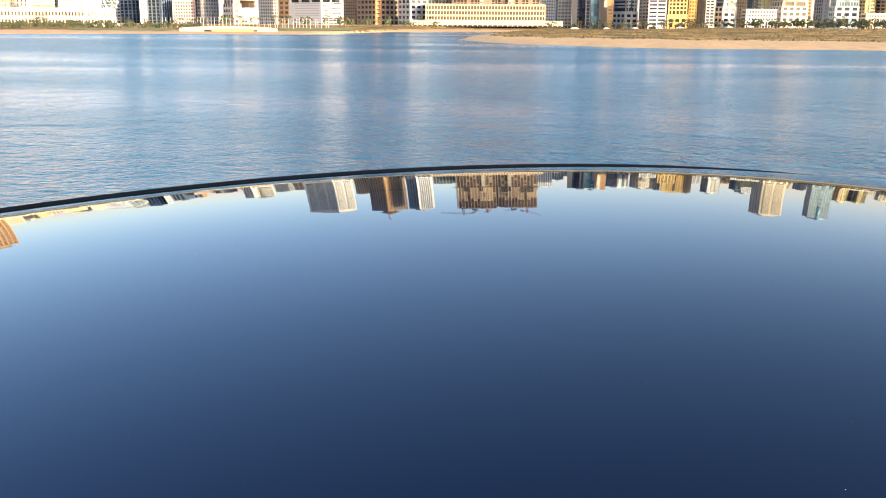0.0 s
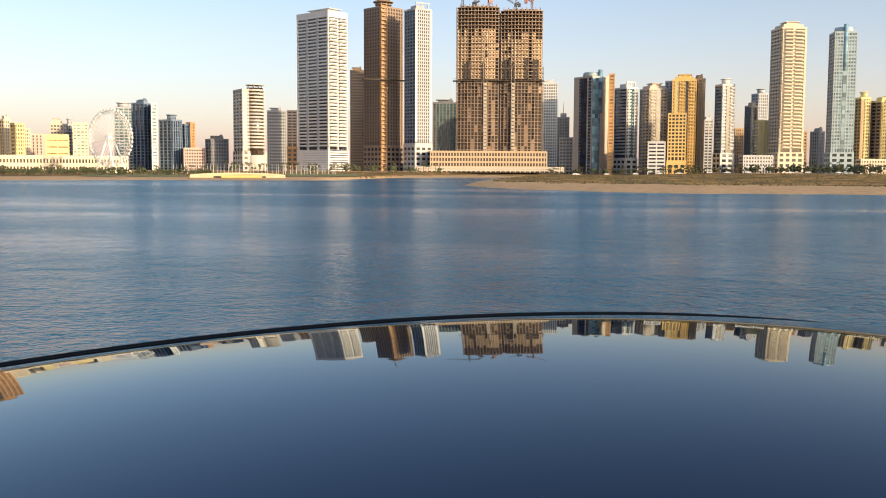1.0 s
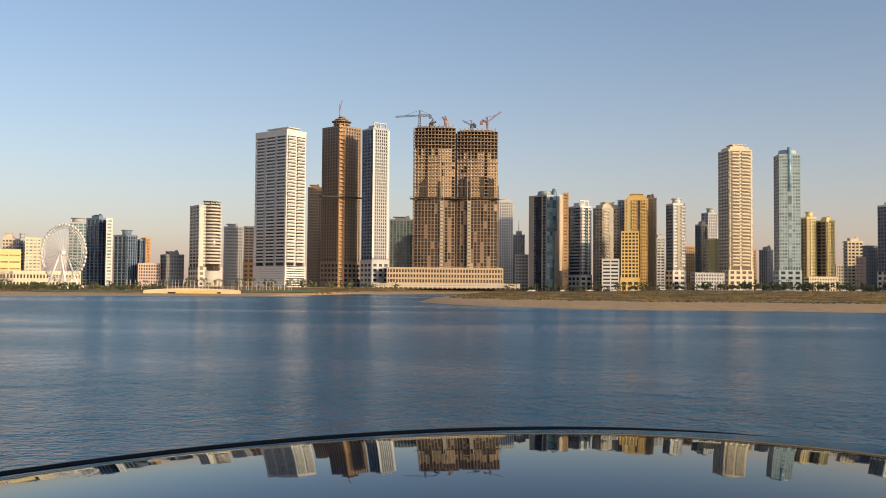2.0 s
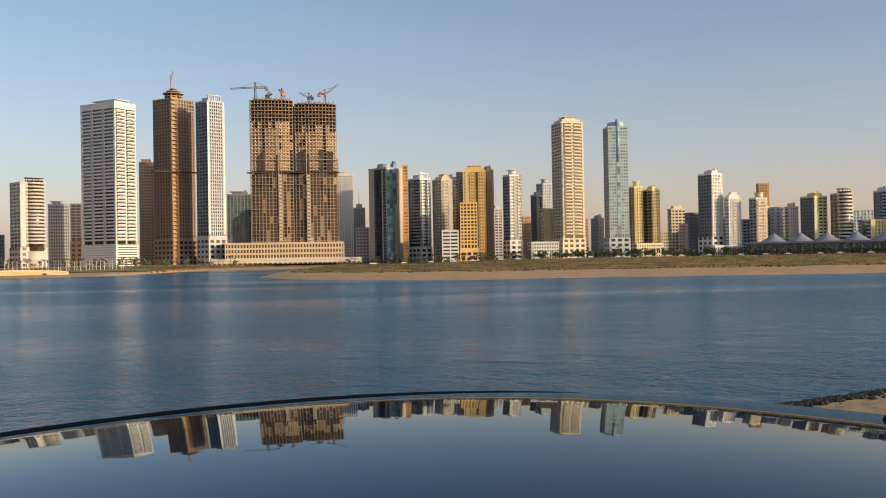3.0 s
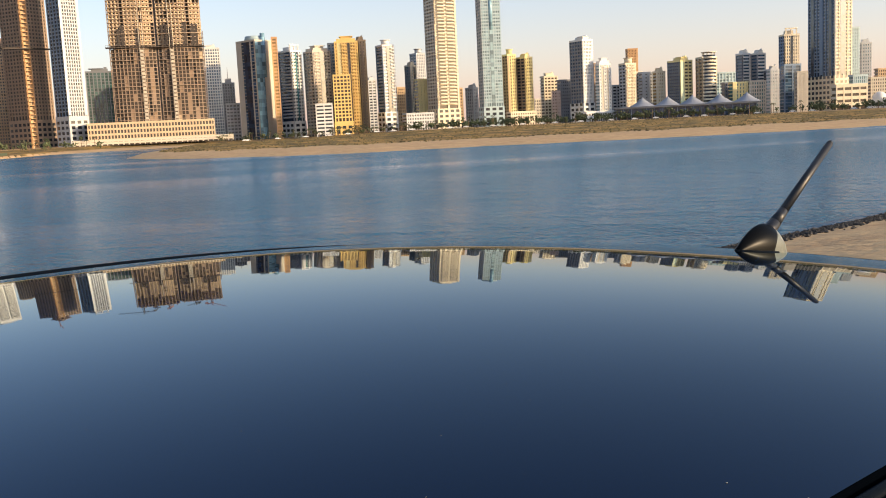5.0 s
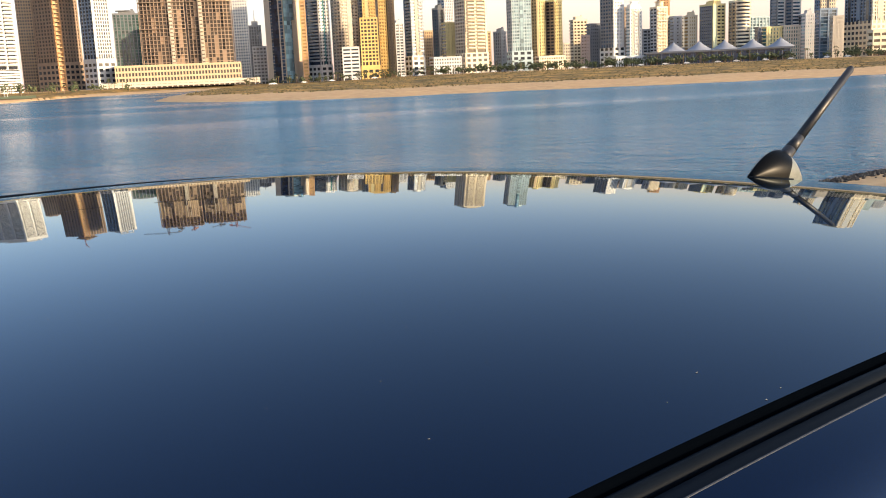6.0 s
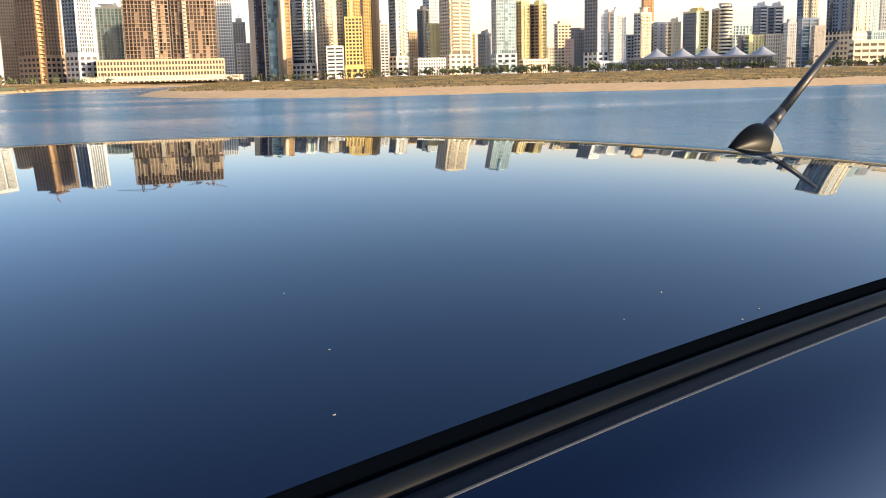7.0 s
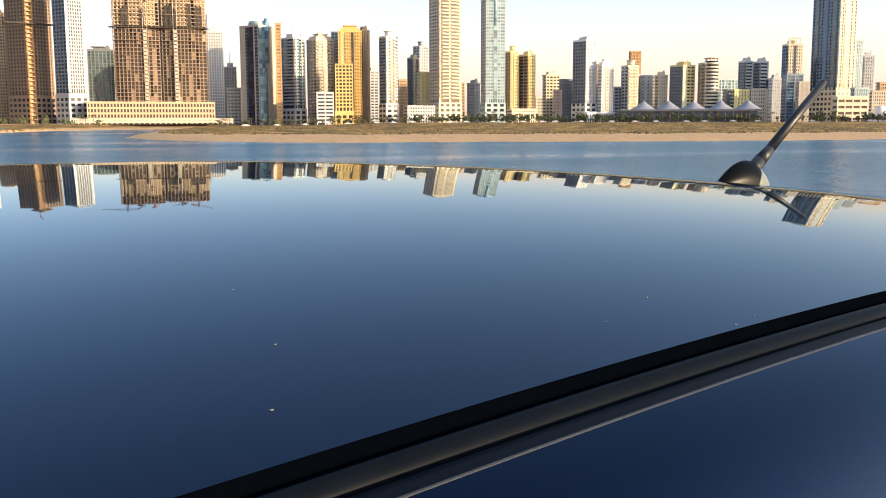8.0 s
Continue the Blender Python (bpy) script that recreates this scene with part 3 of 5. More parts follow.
tower("low white shop row", 18.56, 18.56, 20.16, 7.8, 810, wall="white", glass="brownish", left=0, right=12, share=.5, storey=5)
tower("grey banded block on the far shore", 20.06, 20.06, 20.59, 29.6, 850, wall="grey", glass="dark", left=0, right=2, share=.5)
tower("cream banded tower with an arched roof frame", 20.44, 20.83, 21.44, 46.9, 840, wall="cream", glass="dark", left=2, right=7, share=.45, crown="drum", side="grey", side_share=.5, balconies=((.1,.45),(.55,.9)))
tower("orange-brown tower behind on the far shore", 20.85, 20.97, 21.55, 68.9, 990, wall="orange", glass="brownish", left=1, right=7, share=.4)
tower("cream slab block on the far shore", 21.42, 21.42, 21.80, 40.6, 870, wall="cream", glass="dark", left=0, right=2, share=.5)
tower("grey block with brown upper windows", 21.77, 21.77, 22.49, 39.5, 860, wall="grey", glass="brownish", left=0, right=2, share=.7, pier=3)
tower("cream and orange apartment block", 22.55, 22.55, 23.06, 39.1, 850, wall="cream", glass="gold", left=0, right=5, share=.45, crown="plant")
# dark grey left face is painted shade, away from the sunlit yellow front
tower("pale yellow block, its left face coloured slate for shade", 23.15, 23.89, 24.56, 46.7, 840, wall="paleyellow", glass="dark", left=7, right=3, share=.55, crown="plant", side="darkgrey", side_share=.4, strips=((.02,.30,"wall_palegreen"),))
tower("cream tower with rounded balcony bands", 24.71, 25.08, 25.89, 48.3, 840, wall="cream", glass="dark", left=2, right=5, share=.5, side="tan", side_share=.4, bow=(.08,.98))
tower("pale blue-grey office block", 25.83, 25.83, 27.23, 39.7, 960, wall="paleblue", glass="pale", left=0, right=8, share=.3)
tower("dark low block on the far shore", 26.31, 26.31, 26.85, 26.6, 850, wall="darkgrey", glass="dark", left=0, right=4, share=.4)
tower("yellow and green glass block", 26.73, 26.73, 27.56, 26.0, 835, wall="paleyellow", glass="teal", left=0, right=5, share=.3, pier=1.6)
tower("slate and white banded twin tower", 26.88, 27.26, 27.67, 52.4, 900, wall="white", glass="blue", left=1, right=1, share=.5, crown="plant", side="darkgrey", side_share=.6)
tower("slate and white banded twin tower", 27.67, 28.03, 28.49, 51.8, 900, wall="white", glass="blue", left=1, right=1, share=.5, crown="plant", side="darkgrey", side_share=.6)
tower("grey-green gridded block on the far shore", 27.62, 27.62, 28.50, 26.5, 840, wall="beige", glass="teal", left=0, right=7, share=.4)
tower("dark slab block on the far shore", 28.50, 28.50, 28.82, 36.0, 900, wall="darkgrey", glass="dark", left=0, right=2, share=.3)
tower("pale grey apartment block", 28.73, 28.73, 29.19, 35.7, 860, wall="grey", glass="pale", left=0, right=4, share=.5, crown="plant")
tower("blue-grey tower with a cream gridded upper front", 29.15, 29.44, 30.24, 63.9, 870, wall="cream", glass="blue", left=3, right=7, share=.4, crown="frame", side="blue", strips=((.42,.58,"glass_dark"),))
tower("plain blue-grey lower tower", 29.45, 29.45, 30.33, 37.8, 835, wall="blue", glass="blue", left=0, right=2, share=.2)
tower("beige apartment block with small windows", 29.94, 30.11, 30.68, 31.2, 825, wall="beige", glass="brownish", left=2, right=8, share=.45)
# blue left face: bluish shade coloured in beside the sunlit cream front
tower("very tall navy glazed tower, cream front, shade-blue left face", 30.63, 32.02, 32.89, 122.4, 880, wall="cream", glass="navy", left=9, right=4, share=.38, crown="plant", base=30, proud=.6, side="blue", side_share=.28, strips=((.30,.62,"glass_navy"),), slots=((.12,.22,"glass_dark"),(.45,.55,"wall_blue"),(.78,.88,"glass_dark")))
tower("cream hotel podium with ribbon windows", 32.10, 32.10, 33.69, 18.0, 785, wall="cream", glass="brownish", left=0, right=4, share=.55, storey=4.5)
tower("teal glass hall on the far shore", 32.94, 32.94, 33.68, 26.0, 830, wall="paleblue", glass="teal", left=0, right=7, share=.2)
tower("pale blue-white tower behind", 32.84, 32.84, 33.26, 67.9, 900, wall="paleblue", glass="pale", left=0, right=5, share=.45)
tower("white banded tower behind", 33.19, 33.30, 33.85, 56.2, 930, wall="white", glass="pale", left=1, right=5, share=.5, crown="plant")
tower("low beige apartment row", 33.82, 33.82, 34.70, 25.2, 900, wall="beige", glass="dark", left=0, right=8, share=.45)
tower("brown apartment block on the far shore", 34.17, 34.17, 35.04, 34.3, 960, wall="tan", glass="dark", left=0, right=8, share=.45)
tower("cream hotel tower on the far shore", -34.61, -34.61, -33.63, 45.4, 820, wall="cream", glass="brownish", left=0, right=7, share=.5, crown="plant")
tower("cream hotel tower with vertical piers", -33.58, -33.36, -32.97, 38.1, 820, wall="cream", glass="brownish", left=2, right=4, share=.4, crown="plant")
tower("yellow-lit apartment tower on the far shore", -33.06, -32.81, -32.31, 34.8, 800, wall="paleyellow", glass="brownish", left=1, right=4, share=.45)
tower("cream block on the far shore", -32.48, -32.48, -32.03, 33.2, 870, wall="cream", glass="dark", left=0, right=4, share=.45)
tower("brown and grey gridded block", -32.20, -32.20, -31.24, 29.5, 880, wall="pink", glass="dark", left=0, right=5, share=.3, pier=2)
tower("pale yellow flat-roofed block", -31.30, -31.30, -30.09, 25.7, 810, wall="paleyellow", glass="gold", left=0, right=2, share=.8, storey=5)
tower("pale stepped block on the far shore", -31.06, -31.06, -30.37, 39.1, 900, wall="beige", glass="brownish", left=0, right=4, share=.5, crown="step")
tower("grey slab block on the far shore", -30.37, -30.14, -29.79, 38.5, 890, wall="grey", glass="dark", left=2, right=2, share=.4, crown="drum")
tower("pale cream slab block", -29.91, -29.91, -29.09, 38.3, 860, wall="cream", glass="pale", left=0, right=4, share=.6)
tower("pale grey tower with a curved roof", -27.74, -27.74, -26.69, 58.0, 960, wall="grey", glass="teal", left=0, right=4, share=.35, crown="drum")
tower("blue-grey glass tower with dark strips", -26.81, -26.14, -25.75, 57.7, 880, wall="blue", glass="navy", left=3, right=2, share=.15, crown="plant")
tower("white fin wall of the glass tower", -25.75, -25.75, -25.41, 56.1, 860, wall="white", glass="pale", left=0, right=1, share=.5, depth=30)
tower("dark blue glass tower with rounded front", -25.36, -24.68, -24.06, 43.1, 870, wall="blue", glass="navy", left=3, right=5, share=.15, crown="drum")
tower("blue glass tower annex", -24.13, -23.94, -23.66, 39.8, 880, wall="blue", glass="blue", left=1, right=2, share=.2)
tower("orange stone tower behind", -23.88, -23.63, -23.35, 44.1, 940, wall="orange", glass="brownish", left=2, right=4, share=.4)
tower("brown low apartment row", -24.02, -24.02, -22.77, 18.7, 860, wall="pink", glass="dark", left=0, right=9, share=.45)
tower("slate block with banded windows", -22.82, -22.51, -21.50, 26.3, 850, wall="darkgrey", glass="blue", left=2, right=7, share=.45, crown="plant")
tower("long cream waterfront arcade building", -35.14, -35.14, -26.96, 10.0, 700, wall="cream", glass="brownish", left=0, right=49, share=.5, storey=5, depth=18)

# ---------------- the twin tower shell under construction ----------------
def shell_tower():
    d, az0, az1 = 825.0, -8.24, -3.34
    p0 = bearing(az0, d)
    width = d * radians(az1 - az0)
    t = thing("tower_shell", "unfinished twin concrete tower with open floors, netting and a working deck", "building",
              Matrix.Translation((p0.x, p0.y, land(p0.x, p0.y) - .3)) @ Matrix.Rotation(radians(-(az0 + az1) / 2), 4, "Z"))
    top, deck, low = 138.5, 77.5, 17.0
    conc, net, tan = MATS["wall_concrete"], MATS["wall_net"], MATS["wall_infill"]
    st = 2.95
    blocks = [(0, width * .485), (width * .515, width)]
    # near-black block behind the slabs, its colour standing for the unlit interior
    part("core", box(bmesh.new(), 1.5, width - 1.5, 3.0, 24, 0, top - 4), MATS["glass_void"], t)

    def front(q):
        return -3.2 * math.sin(math.pi * min(max(q, .001), .999)) ** .8

    def outline(x0, x1, out):
        # a front that swells forward in the middle of each half
        n = 12
        pts = [(x0 + (x1 - x0) * i / n, -out + front(i / n)) for i in range(n + 1)]
        return pts + [(x1, 22), (x0, 22)]

    for bi, (x0, x1) in enumerate(blocks):
        n = int((top - low) / st) - bi
        bays = 12
        bw = (x1 - x0) / bays
        wall_top = n - 7
        first = int((deck - low) / st) + 1
        rng = random.Random(3 + bi)
        slab = mesh_of("floor_slab", ring(bmesh.new(), outline(x0, x1, .9), 0, .42), conc)
        lip = mesh_of("floor_slab", ring(bmesh.new(), outline(x0 - .5, x1 + .5, 1.5), 0, .5), conc)
        for i in range(n + 1):
            part("floor_slab", lip if i > wall_top + 1 or i % 7 == 3 else slab, None, t, at=(0, 0, low + i * st))
        col = mesh_of("column", box(bmesh.new(), -.35, .35, 0, 1.2, 0, low + n * st), conc)
        for i in range(bays + 1):
            part("column", col, None, t, at=(x0 + bw * i, -.2 + front(i / bays), 0))
        # each floor's block wall with its window holes; a few bays are still open
        kinds = []
        for k in range(4):
            bm = bmesh.new()
            for i in range(bays):
                xa, y = x0 + bw * i, .1 + front((i + .5) / bays)
                box(bm, xa - .1, xa + bw + .1, y - .05, y + .9, .3, .6)
                if rng.random() < (.10 if k < 3 else .45) or i in ((3,) if bi == 0 else (8,)):
                    continue
                wide = rng.uniform(.36, .46) * bw
                box(bm, xa, xa + bw, y, y + .3, .42, 1.25)
                box(bm, xa, xa + bw, y, y + .3, 2.35, st)
                box(bm, xa, xa + (bw - wide) / 2, y, y + .3, 1.25, 2.35)
                box(bm, xa + (bw + wide) / 2, xa + bw, y, y + .3, 1.25, 2.35)
            kinds.append(mesh_of("infill_wall", bm, tan))
        for i in range(first, wall_top + 1):
            part("infill_wall", kinds[3 if i >= wall_top - 1 else rng.randrange(3)], None, t, at=(0, 0, low + i * st))
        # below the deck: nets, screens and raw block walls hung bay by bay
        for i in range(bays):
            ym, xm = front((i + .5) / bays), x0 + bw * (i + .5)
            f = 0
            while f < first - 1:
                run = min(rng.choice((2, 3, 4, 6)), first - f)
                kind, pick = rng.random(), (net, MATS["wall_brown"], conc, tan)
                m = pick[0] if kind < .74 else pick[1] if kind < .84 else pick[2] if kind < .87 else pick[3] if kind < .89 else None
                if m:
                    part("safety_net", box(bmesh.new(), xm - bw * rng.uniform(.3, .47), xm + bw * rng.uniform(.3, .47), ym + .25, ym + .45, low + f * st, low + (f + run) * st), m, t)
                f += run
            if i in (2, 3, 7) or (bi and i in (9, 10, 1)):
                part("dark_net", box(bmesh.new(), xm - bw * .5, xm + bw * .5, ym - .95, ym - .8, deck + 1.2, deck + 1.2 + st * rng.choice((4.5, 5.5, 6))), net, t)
        # hoist with pale landing gates
        hx = x0 + (x1 - x0) * (.68 if bi == 0 else .30)
        bm = bmesh.new()
        for k in range(int((deck - low) / st)):
            box(bm, hx - 1.1, hx + 1.1, -5.3, -4.3, low + k * st + .5, low + k * st + 2.4)
        tube(bm, (hx - 1.4, -5.0, 0), (hx - 1.4, -5.0, top - 20), .2, .2, 4)
        tube(bm, (hx + 1.4, -5.0, 0), (hx + 1.4, -5.0, top - 20), .2, .2, 4)
        part("hoist", bm, MATS["wall_beige"], t)
        bm = bmesh.new()
        ring(bm, outline(x0 + 2, x1 - 2, -3), low + n * st, low + n * st + 2.0)
        part("roof_frame", bm, conc, t)
        for i in range(9):
            bm = bmesh.new()
            box(bm, x0 + 2 + i * (x1 - x0 - 4) / 8 - .4, x0 + 2 + i * (x1 - x0 - 4) / 8 + .4, -1, 0, low + n * st, low + n * st + 3.2)
            part("starter_column", bm, conc, t)
    bm = bmesh.new()
    box(bm, -4, width + 1.5, -5.2, 1.5, deck - .4, deck + .3)
    for i in range(40):
        x = -3.8 + i * (width + 5) / 39
        tube(bm, (x, -5.1, deck), (x, -5.1, deck + 1.8), .07, .07, 4)
    box(bm, -4, width + 1.5, -5.2, -5.05, deck + 1.6, deck + 1.75)
    part("working_deck", bm, net, t, "dark scaffold deck round the waist")
    # left edge scaffold
    bm = bmesh.new()
    for i in range(3):
        tube(bm, (-1.2, -1 + i * 3, 0), (-1.2, -1 + i * 3, top), .22, .22, 4)
    for k in range(int(top / 3.35)):
        box(bm, -1.5, 0, -1.2, 6, k * 3.35, k * 3.35 + .35)
    part("scaffold", bm, conc, t)
    bm = bmesh.new()
    for i in range(2):
        tube(bm, (width + 1.2, -1 + i * 4, 0), (width + 1.2, -1 + i * 4, deck + 12), .2, .2, 4)
    for k in range(int((deck + 12) / 3)):
        box(bm, width, width + 1.6, -1.2, 4, k * 3.0, k * 3.0 + .3)
    part("scaffold", bm, conc, t)
    return t


shell_tower()
# openings are backed by the void colour, interior shade painted near-black
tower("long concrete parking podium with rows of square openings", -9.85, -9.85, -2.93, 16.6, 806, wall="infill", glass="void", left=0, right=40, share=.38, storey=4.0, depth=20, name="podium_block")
tower("hoarding of pale boards before the building site", -10.6, -10.6, -1.9, 3.6, 786, wall="beige", glass="brownish", left=0, right=30, share=.9, storey=3, depth=1, name="hoarding")


def lattice(bm, a, b, w, n, r=.16):
    """A square lattice boom from a to b."""
    a, b = Vector(a), Vector(b)
    q = (b - a).to_track_quat("Z", "Y")
    c = [q @ Vector((x * w, y * w, 0)) for x, y in ((-1, -1), (1, -1), (1, 1), (-1, 1))]
    for k in c:
        tube(bm, a + k, b + k, r, r, 4)
    for i in range(n):
        p, s = a + (b - a) * i / n, a + (b - a) * (i + 1) / n
        for j in range(4):
            tube(bm, p + c[j], s + c[(j + 1) % 4], r * .7, r * .7, 3, cap=False)
    return bm


def crane(az, d, z0, z1, jib, back, tilt, material, label, turn=0.0):
    p = bearing(az, d)
    t = thing("tower_crane", label, "crane", Matrix.Translation((p.x, p.y, z0)) @ Matrix.Rotation(radians(-az + turn), 4, "Z"), group="cranes on the roofs")
    h = z1 - z0
    part("mast", lattice(bmesh.new(), (0, 0, -14), (0, 0, h), .7, 12), material, t)
    k = math.tan(radians(tilt))
    part("jib", lattice(bmesh.new(), (0, 0, h), (jib, 0, h + abs(jib) * k), .5, 12, .13), material, t)
    bm = lattice(bmesh.new(), (0, 0, h), (back, 0, h + (.4 if tilt < 20 else 1.5)), .6, 4, .2)
    box(bm, back - 1.2, back + 1.2, -.9, .9, h - 2.2, h + .6)
    part("counterweight_arm", bm, material, t)
    bm = lattice(bmesh.new(), (0, 0, h), (0, 0, h + 4.5), .4, 3)
    tube(bm, (0, 0, h + 4.5), (jib * .6, 0, h + abs(jib) * .6 * k + .6), .12, .12, 4)
    tube(bm, (0, 0, h + 4.5), (back, 0, h + 1), .12, .12, 4)
    box(bm, -.9, .9, -1.4, -.2, h - 2, h + .4)
    part("apex", bm, material, t)
    return t


crane(-7.98, 826, 139, 148.0, -21, 9.5, -6, steel_dark, "grey tower crane with a long level jib", 12)
crane(-3.96, 826, 138, 142.5, 12, -5, 38, steel_red, "red luffing crane with its jib raised", 10)
crane(-6.45, 828, 139, 143.5, -3, 2.0, 50, steel_red, "small red roof crane on the slab edge", 30)
crane(-7.2, 828, 139, 141.5, 3, -2, 25, steel_dark, "small dark derrick crane on the roof", -20)
crane(-4.9, 828, 138.5, 140.0, -8, 3, 30, steel_dark, "dark derrick with a raised boom", -15)
mast_at = bearing(-12.72, 858)
mast = thing("roof_mast", "thin red lattice mast above the rotunda", "mast", Matrix.Translation((mast_at.x, mast_at.y, 148)))
part("lattice", lattice(bmesh.new(), (0, 0, 0), (0, 0, 15), .28, 9, .1), steel_red, mast)
part("boom", lattice(bmesh.new(), (0, 0, 9), (2.2, 0, 18), .2, 6, .08), steel_red, mast)


# the hoist shaft and working deck of the brown tower shell
def brown_extras():
    d = 836.0
    p = bearing(-12.68, d)
    t = thing("hoist_tower", "orange-brown scaffold hoist running up the tower edge", "scaffold",
              Matrix.Translation((p.x, p.y, land(p.x, p.y) - .3)) @ Matrix.Rotation(radians(12.7 + 20), 4, "Z"))
    bm = bmesh.new()
    for x in (0, 4.6):
        tube(bm, (x, 0, 0), (x, 0, 142), .3, .3, 4)
        tube(bm, (x, 2, 0), (x, 2, 142), .3, .3, 4)
    for k in range(42):
        box(bm, -.2, 4.8, -.2, 2.2, k * 3.38, k * 3.38 + .5)
    part("frame", bm, MATS["wall_orange"], t)
    me = mesh_of("gate", box(bmesh.new(), .5, 4.1, 2.1, 2.3, .5, 2.6), MATS["wall_tan"])
    for k in range(42):
        part("gate", me, None, t, at=(0, 0, k * 3.38))
    part("deck", box(bmesh.new(), -17, 21, -2.5, 3, 77.6, 78.5), MATS["wall_net"], t)
    return t


brown_extras()


def big_wheel():
    d = 640.0
    az, el = -27.95, 1.67
    p = bearing(az, d)
    zc = 1.65 + d * math.tan(radians(el))
    r = d * radians(1.5)
    z0 = land(p.x, p.y)
    t = thing("observation_wheel", "white observation wheel standing on the waterfront", "ferris wheel", Matrix.Translation((p.x, p.y, z0)) @ Matrix.Rotation(radians(-az - 44), 4, "Z"))
    c = Vector((0, 0, zc - z0))
    bm = bmesh.new()
    n = 42
    for y in (-1.2, 1.2):
        for q in (1.0, .93):
            for i in range(n):
                a, b = 2 * math.pi * i / n, 2 * math.pi * (i + 1) / n
                tube(bm, c + Vector((r * q * math.cos(a), y, r * q * math.sin(a))), c + Vector((r * q * math.cos(b), y, r * q * math.sin(b))), .16, .16, 5, cap=False)
    for i in range(n):
        a = 2 * math.pi * i / n
        tube(bm, c + Vector((r * math.cos(a), -1.2, r * math.sin(a))), c + Vector((r * math.cos(a), 1.2, r * math.sin(a))), .12, .12, 4)
    part("rim", bm, steel_white, t)
    spoke = bmesh.new()
    tube(spoke, (0, 0, 1), (0, 0, r * .95), .11, .11, 4)
    me = mesh_of("spoke", spoke, steel_white)
    for i in range(28):
        s = part("spoke", me, None, t, at=c)
        s.rotation_euler = (0, 2 * math.pi * i / 28, 0)
    bm = bmesh.new()
    bmesh.ops.create_icosphere(bm, subdivisions=2, radius=1, matrix=Matrix.Diagonal((.85, .8, 1.0, 1)))
    me = mesh_of("cabin", bm, MATS["wall_white"], True)
    for i in range(n):
        a = 2 * math.pi * i / n
        part("cabin", me, None, t, at=c + Vector(((r + .9) * math.cos(a), 0, (r + .9) * math.sin(a))))
    for s in (-1, 1):
        for x in (-1, 1):
            bm = bmesh.new()
            tube(bm, c + Vector((0, s * 2.5, 0)), (x * r * .46, s * 5, 0), .55, .75, 8)
            part("leg", bm, steel_white, t)
    bm = bmesh.new()
    tube(bm, c + Vector((0, -3, 0)), c + Vector((0, 3, 0)), 1.5, 1.5, 16)
    part("hub", bm, steel_white, t)
    part("platform", box(bmesh.new(), -r * .6, r * .6, -7, 7, -.6, 1.6), MATS["wall_cream"], t)


big_wheel()


def exhibition_hall():
    d = 795.0
    a0, a1 = 20.25, 28.0
    p = bearing(a0, d)
    w = 2 * d * math.sin(radians((a1 - a0) / 2))
    z0 = land(p.x, p.y) - .3
    t = thing("exhibition_hall", "long low dark hall under a row of white tent roofs", "hall",
              Matrix.Translation((p.x, p.y, z0)) @ Matrix.Rotation(radians(-(a0 + a1) / 2), 4, "Z"))
    part("wall", box(bmesh.new(), 0, w, 0, 40, 0, 9.2), MATS["wall_darkgrey"], t)
    part("ribbon_window", box(bmesh.new(), .5, w - .5, -.12, .3, .6, 8.7), MATS["glass_navy"], t)
    part("roof_edge", box(bmesh.new(), -1.5, w + 1.5, -1.5, 41, 9.2, 10.2), MATS["wall_darkgrey"], t)
    me = mesh_of("wall_post", box(bmesh.new(), -.18, .18, -.3, 0, 0, 9.2), MATS["wall_blue"])
    for i in range(19):
        part("wall_post", me, None, t, at=(w * i / 18, 0, 0))
    for az in (21.71, 23.14, 24.53, 26.04, 27.53):
        x = w * (az - a0) / (a1 - a0)
        bm = bmesh.new()
        n, m = 28, 8
        g = [[bm.verts.new((x + 11.5 * (1 - q / m) ** 1.0 * math.cos(2 * math.pi * i / n), 14 + 13 * (1 - q / m) * math.sin(2 * math.pi * i / n),
                            10.4 + 7.2 * (.45 * q / m + .55 * (q / m) ** 1.7))) for i in range(n)] for q in range(m)]
        tip = bm.verts.new((x, 14, 17.8))
        for q in range(m - 1):
            for i in range(n):
                bm.faces.new((g[q][i], g[q][(i + 1) % n], g[q + 1][(i + 1) % n], g[q + 1][i])).smooth = True
        for i in range(n):
            bm.faces.new((g[-1][i], g[-1][(i + 1) % n], tip)).smooth = True
        tent = part("tent_roof", bm, membrane, t, "pale fabric tent peak")
        bm = bmesh.new()
        tube(bm, (x, 14, 17.4), (x, 14, 18.2), .2, .1, 5)
        part("mast_tip", bm, steel_white, tent)


exhibition_hall()


